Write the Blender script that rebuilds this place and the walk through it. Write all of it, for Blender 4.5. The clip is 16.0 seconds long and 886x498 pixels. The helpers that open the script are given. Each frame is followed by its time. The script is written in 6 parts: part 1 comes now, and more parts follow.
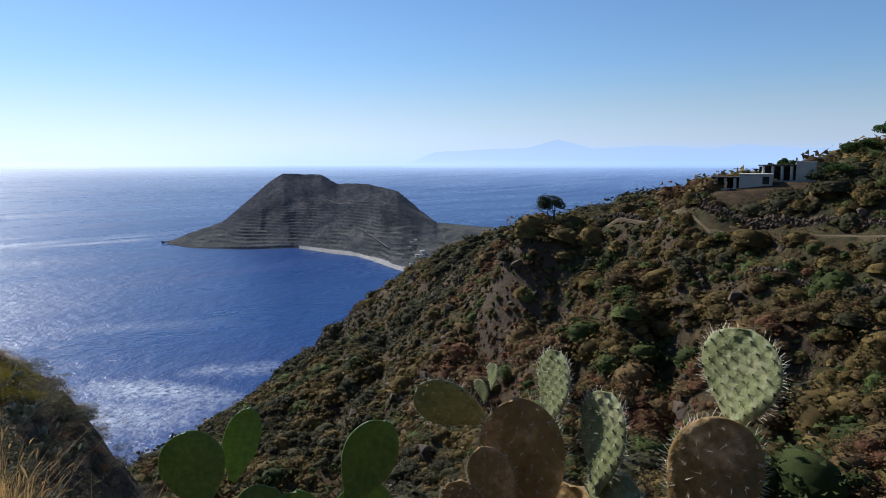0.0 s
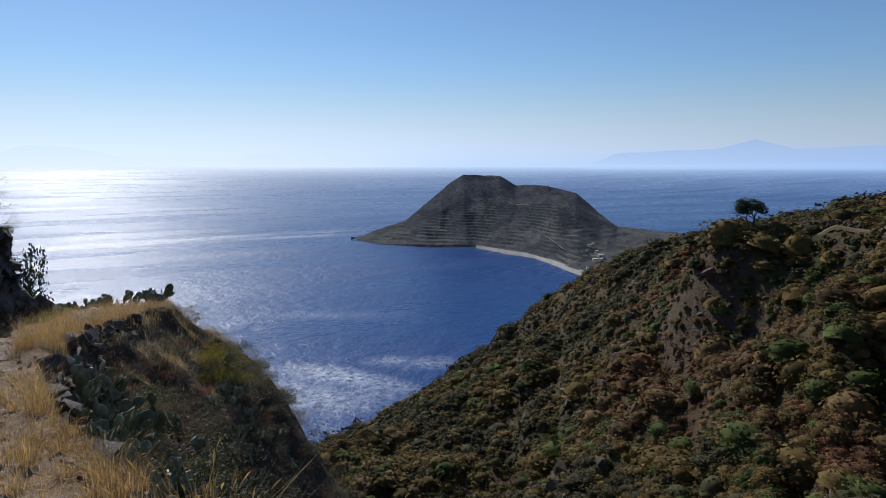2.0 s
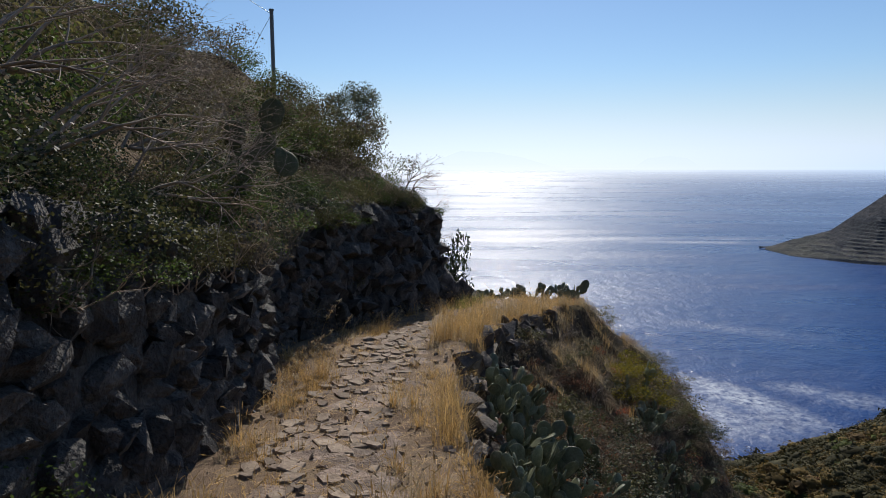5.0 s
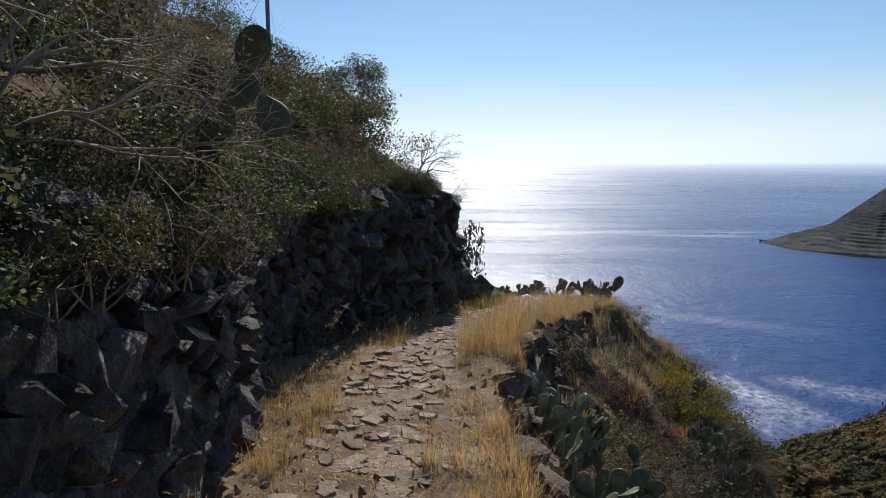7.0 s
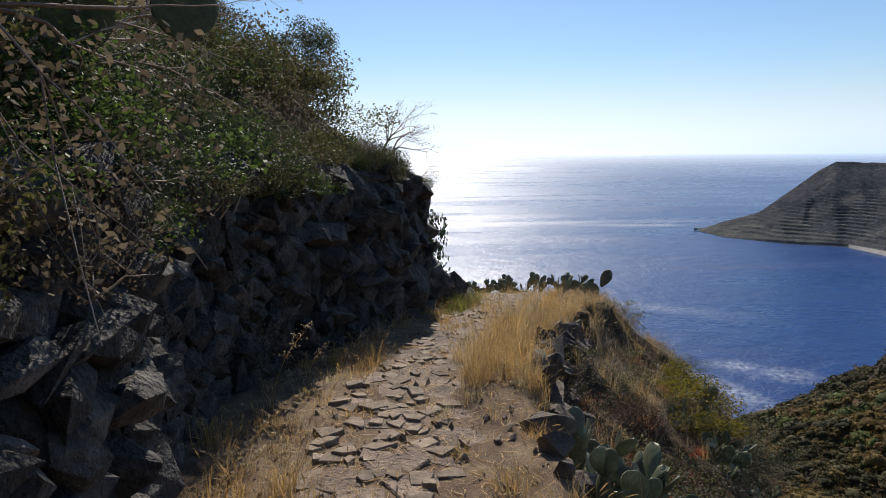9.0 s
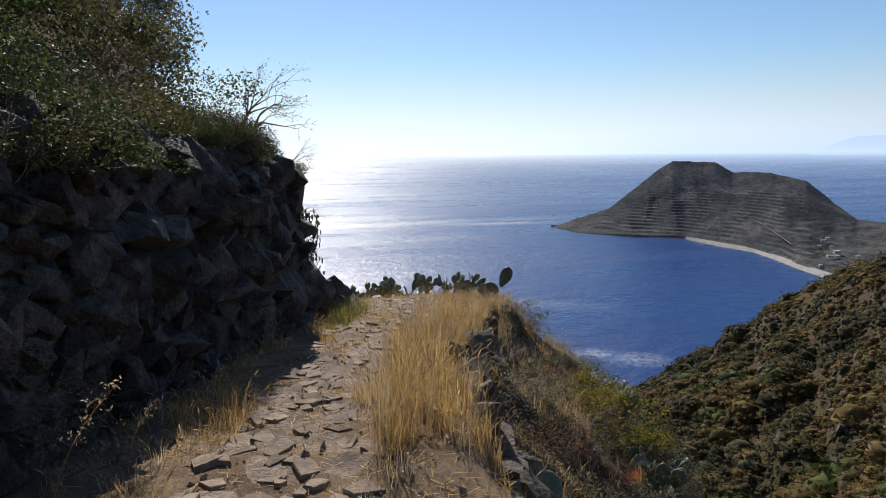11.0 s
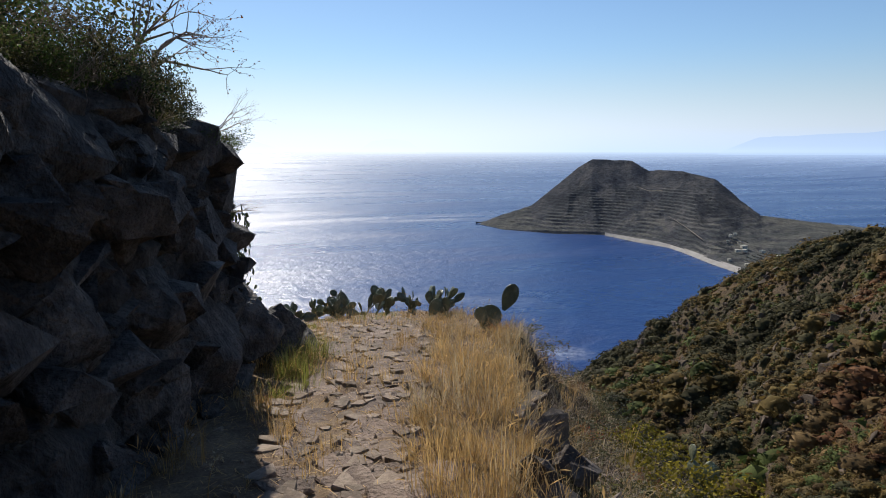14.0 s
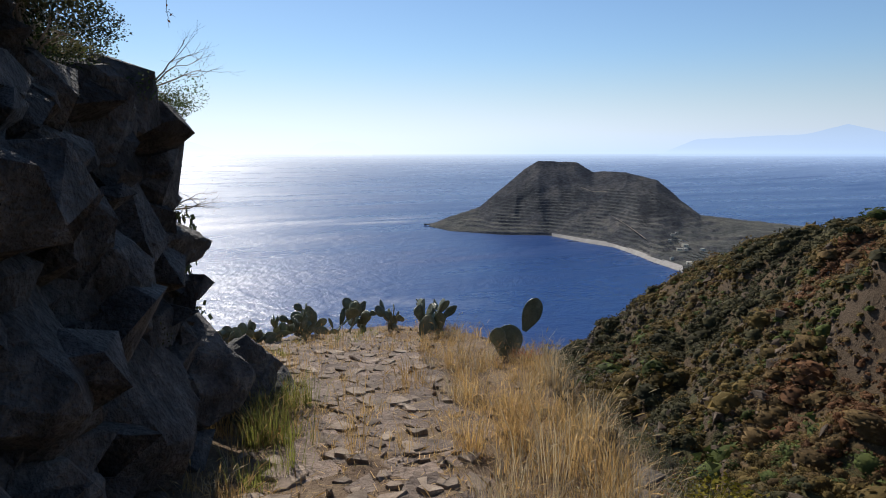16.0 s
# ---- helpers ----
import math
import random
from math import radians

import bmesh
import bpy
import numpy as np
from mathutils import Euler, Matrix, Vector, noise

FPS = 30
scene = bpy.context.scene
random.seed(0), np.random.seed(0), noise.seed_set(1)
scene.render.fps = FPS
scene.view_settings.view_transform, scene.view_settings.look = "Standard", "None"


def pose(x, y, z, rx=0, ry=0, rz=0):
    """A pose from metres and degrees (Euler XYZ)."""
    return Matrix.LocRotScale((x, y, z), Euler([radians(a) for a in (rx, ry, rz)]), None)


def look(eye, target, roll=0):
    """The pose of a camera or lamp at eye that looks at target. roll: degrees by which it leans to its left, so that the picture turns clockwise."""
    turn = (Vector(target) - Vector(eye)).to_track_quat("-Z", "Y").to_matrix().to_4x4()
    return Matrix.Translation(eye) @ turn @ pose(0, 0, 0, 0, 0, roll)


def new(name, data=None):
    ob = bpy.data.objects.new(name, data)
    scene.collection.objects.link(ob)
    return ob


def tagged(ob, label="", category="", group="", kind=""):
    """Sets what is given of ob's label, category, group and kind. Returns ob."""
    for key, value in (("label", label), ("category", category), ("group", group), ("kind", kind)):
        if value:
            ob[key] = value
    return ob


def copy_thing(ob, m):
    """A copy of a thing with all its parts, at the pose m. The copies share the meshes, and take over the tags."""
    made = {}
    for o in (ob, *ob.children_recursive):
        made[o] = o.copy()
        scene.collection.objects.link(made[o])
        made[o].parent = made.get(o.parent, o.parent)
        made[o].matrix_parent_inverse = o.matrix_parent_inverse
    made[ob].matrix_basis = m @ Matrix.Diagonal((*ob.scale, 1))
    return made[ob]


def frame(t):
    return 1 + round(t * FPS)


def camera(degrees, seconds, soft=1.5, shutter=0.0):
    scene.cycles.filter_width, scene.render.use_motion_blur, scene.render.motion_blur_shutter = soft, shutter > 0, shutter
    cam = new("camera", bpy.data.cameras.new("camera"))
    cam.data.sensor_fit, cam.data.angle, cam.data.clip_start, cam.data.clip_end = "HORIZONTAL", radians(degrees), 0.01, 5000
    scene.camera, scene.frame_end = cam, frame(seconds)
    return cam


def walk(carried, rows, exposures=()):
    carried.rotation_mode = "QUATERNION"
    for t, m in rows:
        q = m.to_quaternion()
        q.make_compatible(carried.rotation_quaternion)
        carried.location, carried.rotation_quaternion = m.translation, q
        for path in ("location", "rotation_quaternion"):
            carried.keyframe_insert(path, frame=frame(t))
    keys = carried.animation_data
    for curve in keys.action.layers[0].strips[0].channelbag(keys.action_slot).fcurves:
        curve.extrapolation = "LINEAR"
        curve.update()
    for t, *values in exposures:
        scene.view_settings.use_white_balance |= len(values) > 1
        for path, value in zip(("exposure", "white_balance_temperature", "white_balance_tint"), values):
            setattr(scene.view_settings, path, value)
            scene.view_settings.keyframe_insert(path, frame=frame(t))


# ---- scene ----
cam = camera(67.0, 16.0, soft=1.0)
PATH = [
    (0, (0.005, -0.008, 1.55), (1.466, 1.333, 1.294), -0.1),
    (0.5, (0.077, 0.254, 1.497), (1.504, 1.632, 1.241), -0.1),
    (1, (0.146, 0.549, 1.432), (1.451, 2.043, 1.177), -0.0),
    (1.5, (0.227, 0.947, 1.396), (1.377, 2.563, 1.143), 0.0),
    (2, (0.33, 1.358, 1.319), (1.393, 3.034, 1.068), 0.0),
    (2.5, (0.416, 1.835, 1.268), (1.315, 3.604, 1.019), 0.1),
    (3, (0.513, 2.351, 1.195), (1.312, 4.167, 0.947), -0.1),
    (3.5, (0.551, 2.824, 1.133), (1.222, 4.691, 0.887), 0.1),
    (4, (0.549, 3.434, 1.002), (0.968, 5.375, 0.761), -0.0),
    (4.5, (0.489, 3.99, 0.903), (0.552, 5.975, 0.667), -0.1),
    (5, (0.413, 4.562, 0.79), (0.383, 6.547, 0.549), -0.2),
    (7.5, (-0.158, 7.158, 0.461), (-0.183, 9.14, 0.194), -0.1),
    (8, (-0.285, 7.724, 0.388), (-0.297, 9.705, 0.114), -0.2),
    (8.5, (-0.39, 8.288, 0.297), (-0.369, 10.268, 0.016), -0.3),
    (9, (-0.516, 8.801, 0.238), (-0.376, 10.776, -0.046), -0.4),
    (9.5, (-0.53, 9.331, 0.194), (-0.231, 11.288, -0.093), -0.3),
    (10, (-0.542, 9.832, 0.089), (-0.151, 11.773, -0.195), -0.5),
    (12.5, (-0.568, 12.498, -0.249), (0.109, 14.357, -0.541), 0.1),
    (13, (-0.549, 13.1, -0.286), (0.149, 14.952, -0.579), 0.2),
    (13.5, (-0.501, 13.702, -0.31), (0.205, 15.55, -0.602), 0.1),
    (14, (-0.445, 14.4, -0.367), (0.297, 16.234, -0.661), 0.0),
    (14.5, (-0.451, 15.004, -0.429), (0.306, 16.832, -0.721), 0.1),
    (15, (-0.379, 15.611, -0.436), (0.4, 17.429, -0.729), 0.1),
    (15.5, (-0.365, 16.031, -0.503), (0.433, 17.843, -0.791), 0.0),
    (16, (-0.305, 16.501, -0.604), (0.578, 18.272, -0.892), -0.1),
]
walk(cam, [(t, look(eye, target, roll)) for t, eye, target, roll in PATH], exposures=[(0, 0.25, 5800, 10), (2.5, -0.08, 5950, 10), (4, -0.1, 6150, 10), (4.5, 0.08, 6300, 10), (5, 0.12, 6350, 10), (9, 0.3, 6500, 10), (16, 0.25, 6400, 10)])

# ---- world, sun, exposure ----
SUN_AZ, SUN_EL = 3.0, 35.5
world = bpy.data.worlds.new("world")
scene.world = world
world.use_nodes = True
wn = world.node_tree.nodes
sky = wn.new("ShaderNodeTexSky")
sky.sky_type = "NISHITA"
sky.sun_disc = False
sky.sun_elevation = radians(SUN_EL)
sky.sun_rotation = radians(SUN_AZ)
sky.altitude = 120
sky.air_density, sky.dust_density, sky.ozone_density = 1.0, 0.12, 5.0
wn["Background"].inputs["Strength"].default_value = 0.085
wl = world.node_tree.links
bw, tint, coord, parts, band, blend = (wn.new("ShaderNode" + k) for k in ("RGBToBW", "Mix", "TexCoord", "SeparateXYZ", "ValToRGB", "Mix"))
tint.data_type = blend.data_type = "RGBA"
tint.blend_type = "MULTIPLY"
tint.inputs[0].default_value = 1.0
wl.new(sky.outputs[0], bw.inputs[0])
wl.new(bw.outputs[0], tint.inputs[6])
tint.inputs[7].default_value = (0.86, 1.0, 1.2, 1)  # sea haze: the sky's own brightness, bluish white
wl.new(coord.outputs["Generated"], parts.inputs[0])
wl.new(parts.outputs["Z"], band.inputs["Fac"])
band.color_ramp.interpolation = "EASE"
for e, (p, c) in zip(band.color_ramp.elements, ((0.0, 0.95), (0.15, 0.0))):
    e.position, e.color = p, (c, c, c, 1)
wl.new(band.outputs["Color"], blend.inputs[0])
wl.new(sky.outputs[0], blend.inputs[6])
wl.new(tint.outputs[2], blend.inputs[7])
wl.new(blend.outputs[2], wn["Background"].inputs["Color"])
sun = new("sun", bpy.data.lights.new("sun", "SUN"))
sun.data.energy, sun.data.angle, sun.data.color = 4.6, radians(0.5), (1.0, 0.93, 0.82)
sun_dir = Vector((math.sin(radians(SUN_AZ)) * math.cos(radians(SUN_EL)), math.cos(radians(SUN_AZ)) * math.cos(radians(SUN_EL)), math.sin(radians(SUN_EL))))
sun.matrix_world = Matrix.Translation((0, 0, 60)) @ sun_dir.to_track_quat("Z", "Y").to_matrix().to_4x4()

SEA_Z = -118.5

# ---- materials ----
def tree_of(name):
    m = bpy.data.materials.new(name)
    m.use_nodes = True
    return m, m.node_tree.nodes, m.node_tree.links, m.node_tree.nodes["Principled BSDF"]


def noise_node(n, l, scale, detail=5.0, rough=0.6, distortion=0.0):
    geo = n.get("geo") or n.new("ShaderNodeNewGeometry")
    geo.name = "geo"
    t = n.new("ShaderNodeTexNoise")
    t.inputs["Scale"].default_value, t.inputs["Detail"].default_value = scale, detail
    t.inputs["Roughness"].default_value, t.inputs["Distortion"].default_value = rough, distortion
    l.new(geo.outputs["Position"], t.inputs["Vector"])
    return t.outputs["Fac"]


def ramp(n, l, fac, stops):
    r = n.new("ShaderNodeValToRGB")
    while len(r.color_ramp.elements) < len(stops):
        r.color_ramp.elements.new(0.5)
    for e, (p, c) in zip(r.color_ramp.elements, stops):
        e.position, e.color = p, (*c, 1)
    l.new(fac, r.inputs["Fac"])
    return r.outputs["Color"]


def mix(n, l, fac, a, b, kind="MIX"):
    m = n.new("ShaderNodeMix")
    m.data_type, m.blend_type = "RGBA", kind
    for s, v in (("Factor", fac), ("A", a), ("B", b)):
        sock = [i for i in m.inputs if i.name == s and i.enabled][0]
        if isinstance(v, (int, float)):
            sock.default_value = v
        elif isinstance(v, tuple):
            sock.default_value = (*v, 1)
        else:
            l.new(v, sock)
    return [o for o in m.outputs if o.enabled][0]


def bump(n, l, bsdf, height, strength, distance):
    b = n.new("ShaderNodeBump")
    b.inputs["Strength"].default_value, b.inputs["Distance"].default_value = strength, distance
    l.new(height, b.inputs["Height"])
    l.new(b.outputs["Normal"], bsdf.inputs["Normal"])


def surface(name, stops, scale, fine, rough=0.9, relief=0.02, spread=0.25, kind="object", translucent=0.0):
    """Two scales of noise over a colour ramp, varied from piece to piece."""
    m, n, l, b = tree_of(name)
    big = noise_node(n, l, scale, 6, 0.65)
    small = noise_node(n, l, fine, 4, 0.6)
    col = ramp(n, l, big, stops)
    grain = ramp(n, l, small, [(0.25, (0.55, 0.55, 0.55)), (0.75, (1.3, 1.3, 1.3))])
    col = mix(n, l, 0.7, col, grain, "MULTIPLY")
    if kind == "object":
        r = n.new("ShaderNodeObjectInfo").outputs["Random"]
    else:
        r = n["geo"].outputs["Random Per Island"]
    var = ramp(n, l, r, [(0.0, (1 - spread,) * 3), (1.0, (1 + spread,) * 3)])
    col = mix(n, l, 1.0, col, var, "MULTIPLY")
    l.new(col, b.inputs["Base Color"])
    b.inputs["Roughness"].default_value = rough
    b.inputs["Specular IOR Level"].default_value = 0.3 if relief else (0.12 if rough > 0.8 else 0.22)
    if relief:
        both = n.new("ShaderNodeMath")
        both.operation = "MULTIPLY_ADD"
        l.new(big, both.inputs[0])
        both.inputs[1].default_value = 1.6
        l.new(small, both.inputs[2])
        bump(n, l, b, both.outputs[0], 0.9, relief)
    if translucent:
        tr = n.new("ShaderNodeBsdfTranslucent")
        l.new(col, tr.inputs["Color"])
        ms = n.new("ShaderNodeMixShader")
        ms.inputs[0].default_value = translucent
        l.new(b.outputs[0], ms.inputs[1])
        l.new(tr.outputs[0], ms.inputs[2])
        l.new(ms.outputs[0], n["Material Output"].inputs["Surface"])
    return m


def foliage(name, dark, light, translucent=0.35, rough=0.85):
    return surface(name, [(0.35, dark), (0.65, light)], 0.6, 9.0, rough, 0.0, 0.45, "island", translucent)


M_STONE = surface("basalt", [(0.3, (0.031, 0.028, 0.027)), (0.5, (0.075, 0.068, 0.063)), (0.72, (0.176, 0.157, 0.140))], 5.0, 30, 0.86, 0.06, 0.35)
M_STONE_JOINED = surface("basalt_joined", [(0.3, (0.031, 0.028, 0.027)), (0.5, (0.075, 0.068, 0.063)), (0.72, (0.176, 0.157, 0.140))], 5.0, 30, 0.86, 0.06, 0.35, "island")
M_PAVE = surface("paving_stone", [(0.3, (0.105, 0.072, 0.055)), (0.5, (0.205, 0.148, 0.112)), (0.72, (0.33, 0.25, 0.192))], 5.0, 30, 0.85, 0.03, 0.28)
M_PAVE_JOINED = surface("paving_stone_joined", [(0.3, (0.105, 0.072, 0.055)), (0.5, (0.205, 0.148, 0.112)), (0.72, (0.33, 0.25, 0.192))], 5.0, 30, 0.85, 0.03, 0.28, "island")
M_KERB = surface("kerb_stone", [(0.3, (0.06, 0.048, 0.04)), (0.5, (0.12, 0.096, 0.077)), (0.72, (0.24, 0.195, 0.155))], 3.5, 26, 0.88, 0.03, 0.3)
M_GRAVEL = surface("broken_stone", [(0.3, (0.14, 0.10, 0.075)), (0.5, (0.25, 0.19, 0.14)), (0.72, (0.40, 0.32, 0.24))], 4.0, 40, 0.9, 0.01, 0.3, "island")
M_ROCK_FAR = surface("hill_rock", [(0.3, (0.047, 0.034, 0.023)), (0.7, (0.156, 0.108, 0.070))], 0.6, 5, 0.9, 0.05, 0.3, "island")
M_FAR_OLIVE = foliage("far_olive_scrub", (0.089, 0.065, 0.022), (0.184, 0.124, 0.041), 0.28)
M_FAR_GREEN = foliage("far_green_scrub", (0.048, 0.063, 0.018), (0.097, 0.113, 0.031), 0.28)
M_FAR_DARK = foliage("far_dark_scrub", (0.038, 0.037, 0.018), (0.081, 0.070, 0.031), 0.2)
M_FAR_RUSSET = foliage("far_russet_scrub", (0.101, 0.050, 0.024), (0.193, 0.095, 0.046), 0.28)
M_FAR_GREY = foliage("far_dry_scrub", (0.088, 0.057, 0.025), (0.178, 0.116, 0.048), 0.28)
M_LEAF_OLIVE = foliage("olive_leaves", (0.061, 0.061, 0.024), (0.122, 0.113, 0.042), 0.42, 0.62)
M_LEAF_SILVER = foliage("silvery_leaves", (0.09, 0.105, 0.065), (0.165, 0.18, 0.115), 0.35, 0.62)
M_LEAF_GREEN = foliage("green_leaves", (0.045, 0.07, 0.018), (0.085, 0.125, 0.03), 0.45, 0.62)
M_LEAF_DARK = foliage("dark_leaves", (0.022, 0.032, 0.016), (0.045, 0.058, 0.026), 0.35, 0.62)
M_LEAF_YELLOW = foliage("yellow_leaves", (0.16, 0.14, 0.02), (0.30, 0.24, 0.03))
M_LEAF_RUSSET = foliage("russet_leaves", (0.12, 0.05, 0.025), (0.22, 0.095, 0.05))
M_LEAF_GREY = foliage("dry_grey_leaves", (0.10, 0.08, 0.055), (0.17, 0.135, 0.09))
M_GRASS = foliage("dry_grass_blades", (0.382, 0.242, 0.094), (0.615, 0.417, 0.176), 0.4, 0.6)
M_GRASS_PALE = foliage("bleached_grass_blades", (0.36, 0.28, 0.17), (0.56, 0.46, 0.30), 0.4, 0.7)
M_GRASS_GREEN = foliage("green_grass_blades", (0.16, 0.17, 0.04), (0.30, 0.29, 0.07), 0.4, 0.6)
M_TWIG = surface("grey_twig", [(0.35, (0.225, 0.177, 0.140)), (0.7, (0.465, 0.377, 0.301))], 6, 60, 0.85, 0.0, 0.3, "island")
M_BARK = surface("dark_bark", [(0.35, (0.05, 0.042, 0.035)), (0.7, (0.11, 0.09, 0.07))], 8, 70, 0.9, 0.004, 0.2)
M_PAD = surface("cactus_pad", [(0.3, (0.20, 0.22, 0.085)), (0.55, (0.31, 0.325, 0.145)), (0.75, (0.52, 0.49, 0.28))], 9, 60, 0.5, 0.004, 0.25, "object", 0.25)
M_PAD_SMOOTH = surface("smooth_cactus_pad", [(0.3, (0.137, 0.220, 0.041)), (0.6, (0.201, 0.290, 0.065)), (0.8, (0.258, 0.329, 0.094))], 5, 80, 0.42, 0.001, 0.15, "object", 0.22)
M_PAD_OLD = surface("old_cactus_pad", [(0.32, (0.195, 0.123, 0.039)), (0.54, (0.312, 0.193, 0.066)), (0.70, (0.715, 0.462, 0.212))], 9, 60, 0.75, 0.005, 0.25)
# grey-green pads, also darkened in colour because the slope cacti stand backlit
M_PAD_GREY_BACKLIT = surface("backlit_grey_cactus_pad", [(0.3, (0.14, 0.155, 0.095)), (0.55, (0.22, 0.235, 0.15)), (0.75, (0.40, 0.39, 0.28))], 9, 60, 0.38, 0.004, 0.3, "object", 0.2)
# the wall-top cactus stands in shade, painted here as a darker pad colour
M_PAD_SHADED = surface("shaded_cactus_pad", [(0.3, (0.064, 0.078, 0.038)), (0.7, (0.136, 0.139, 0.075))], 9, 60, 0.6, 0.004, 0.25)
M_SPINE = surface("pale_spine", [(0.3, (0.6, 0.55, 0.4)), (0.7, (0.75, 0.7, 0.55))], 9, 60, 0.6, 0.0, 0.1)
# areole cushions coloured dark to paint the warts' small shadows
M_AREOLE_SHADE = surface("areole_shade", [(0.3, (0.05, 0.055, 0.03)), (0.7, (0.09, 0.085, 0.045))], 30, 90, 0.8, 0.0, 0.1)
M_RED = foliage("red_succulent_leaves", (0.35, 0.07, 0.03), (0.6, 0.16, 0.06), 0.3)
M_PLASTER = surface("white_plaster", [(0.3, (0.475, 0.435, 0.360)), (0.7, (0.576, 0.537, 0.456))], 0.8, 12, 0.85, 0.005, 0.06)
M_DARK = surface("dark_opening", [(0.3, (0.02, 0.02, 0.02)), (0.7, (0.04, 0.04, 0.04))], 2, 20, 0.6, 0.0, 0.1)
M_POST = surface("grey_metal_post", [(0.3, (0.16, 0.17, 0.17)), (0.7, (0.24, 0.25, 0.25))], 3, 40, 0.5, 0.001, 0.1)
M_FLOWER = surface("orange_flower", [(0.3, (0.75, 0.28, 0.03)), (0.7, (0.85, 0.45, 0.05))], 20, 90, 0.6, 0.0, 0.2)


def ground_material():
    m, n, l, b = tree_of("hillside_ground")
    big = noise_node(n, l, 0.05, 7, 0.65)
    mid = noise_node(n, l, 0.55, 7, 0.7)
    small = noise_node(n, l, 9.0, 6, 0.7)
    earth = ramp(n, l, mid, [(0.32, (0.035, 0.026, 0.016)), (0.46, (0.068, 0.045, 0.023)), (0.6, (0.11, 0.07, 0.034)), (0.75, (0.08, 0.066, 0.027))])
    scrub = ramp(n, l, mid, [(0.35, (0.028, 0.028, 0.013)), (0.6, (0.07, 0.062, 0.024)), (0.75, (0.12, 0.085, 0.042))])
    mask = ramp(n, l, big, [(0.45, (0, 0, 0)), (0.58, (1, 1, 1))])
    col = mix(n, l, mask, earth, scrub)
    sep = n.new("ShaderNodeSeparateXYZ")
    l.new(n["geo"].outputs["True Normal"], sep.inputs[0])
    steep = ramp(n, l, sep.outputs["Z"], [(0.45, (1, 1, 1)), (0.68, (0, 0, 0))])
    rock = ramp(n, l, small, [(0.3, (0.03, 0.022, 0.015)), (0.7, (0.125, 0.086, 0.054))])
    col = mix(n, l, steep, col, rock)
    grain = ramp(n, l, small, [(0.25, (0.5, 0.5, 0.5)), (0.75, (1.35, 1.35, 1.35))])
    col = mix(n, l, 0.75, col, grain, "MULTIPLY")
    l.new(col, b.inputs["Base Color"])
    b.inputs["Roughness"].default_value = 0.95
    b.inputs["Specular IOR Level"].default_value = 0.15
    fine = n.new("ShaderNodeMath")
    fine.operation = "MULTIPLY_ADD"
    l.new(small, fine.inputs[0])
    fine.inputs[1].default_value = 0.12
    l.new(mid, fine.inputs[2])
    bump(n, l, b, fine.outputs[0], 1.0, 0.55)
    return m


def path_material():
    m, n, l, b = tree_of("trodden_earth")
    mid = noise_node(n, l, 2.2, 7, 0.7)
    small = noise_node(n, l, 38.0, 6, 0.75)
    col = ramp(n, l, mid, [(0.3, (0.105, 0.07, 0.048)), (0.5, (0.205, 0.146, 0.1)), (0.7, (0.33, 0.25, 0.16))])
    straw = ramp(n, l, small, [(0.3, (0.45, 0.4, 0.36)), (0.55, (1.0, 0.98, 0.95)), (0.75, (1.5, 1.4, 1.2))])
    l.new(mix(n, l, 0.85, col, straw, "MULTIPLY"), b.inputs["Base Color"])
    b.inputs["Roughness"].default_value = 0.95
    b.inputs["Specular IOR Level"].default_value = 0.15
    bump(n, l, b, small, 1.0, 0.02)
    return m


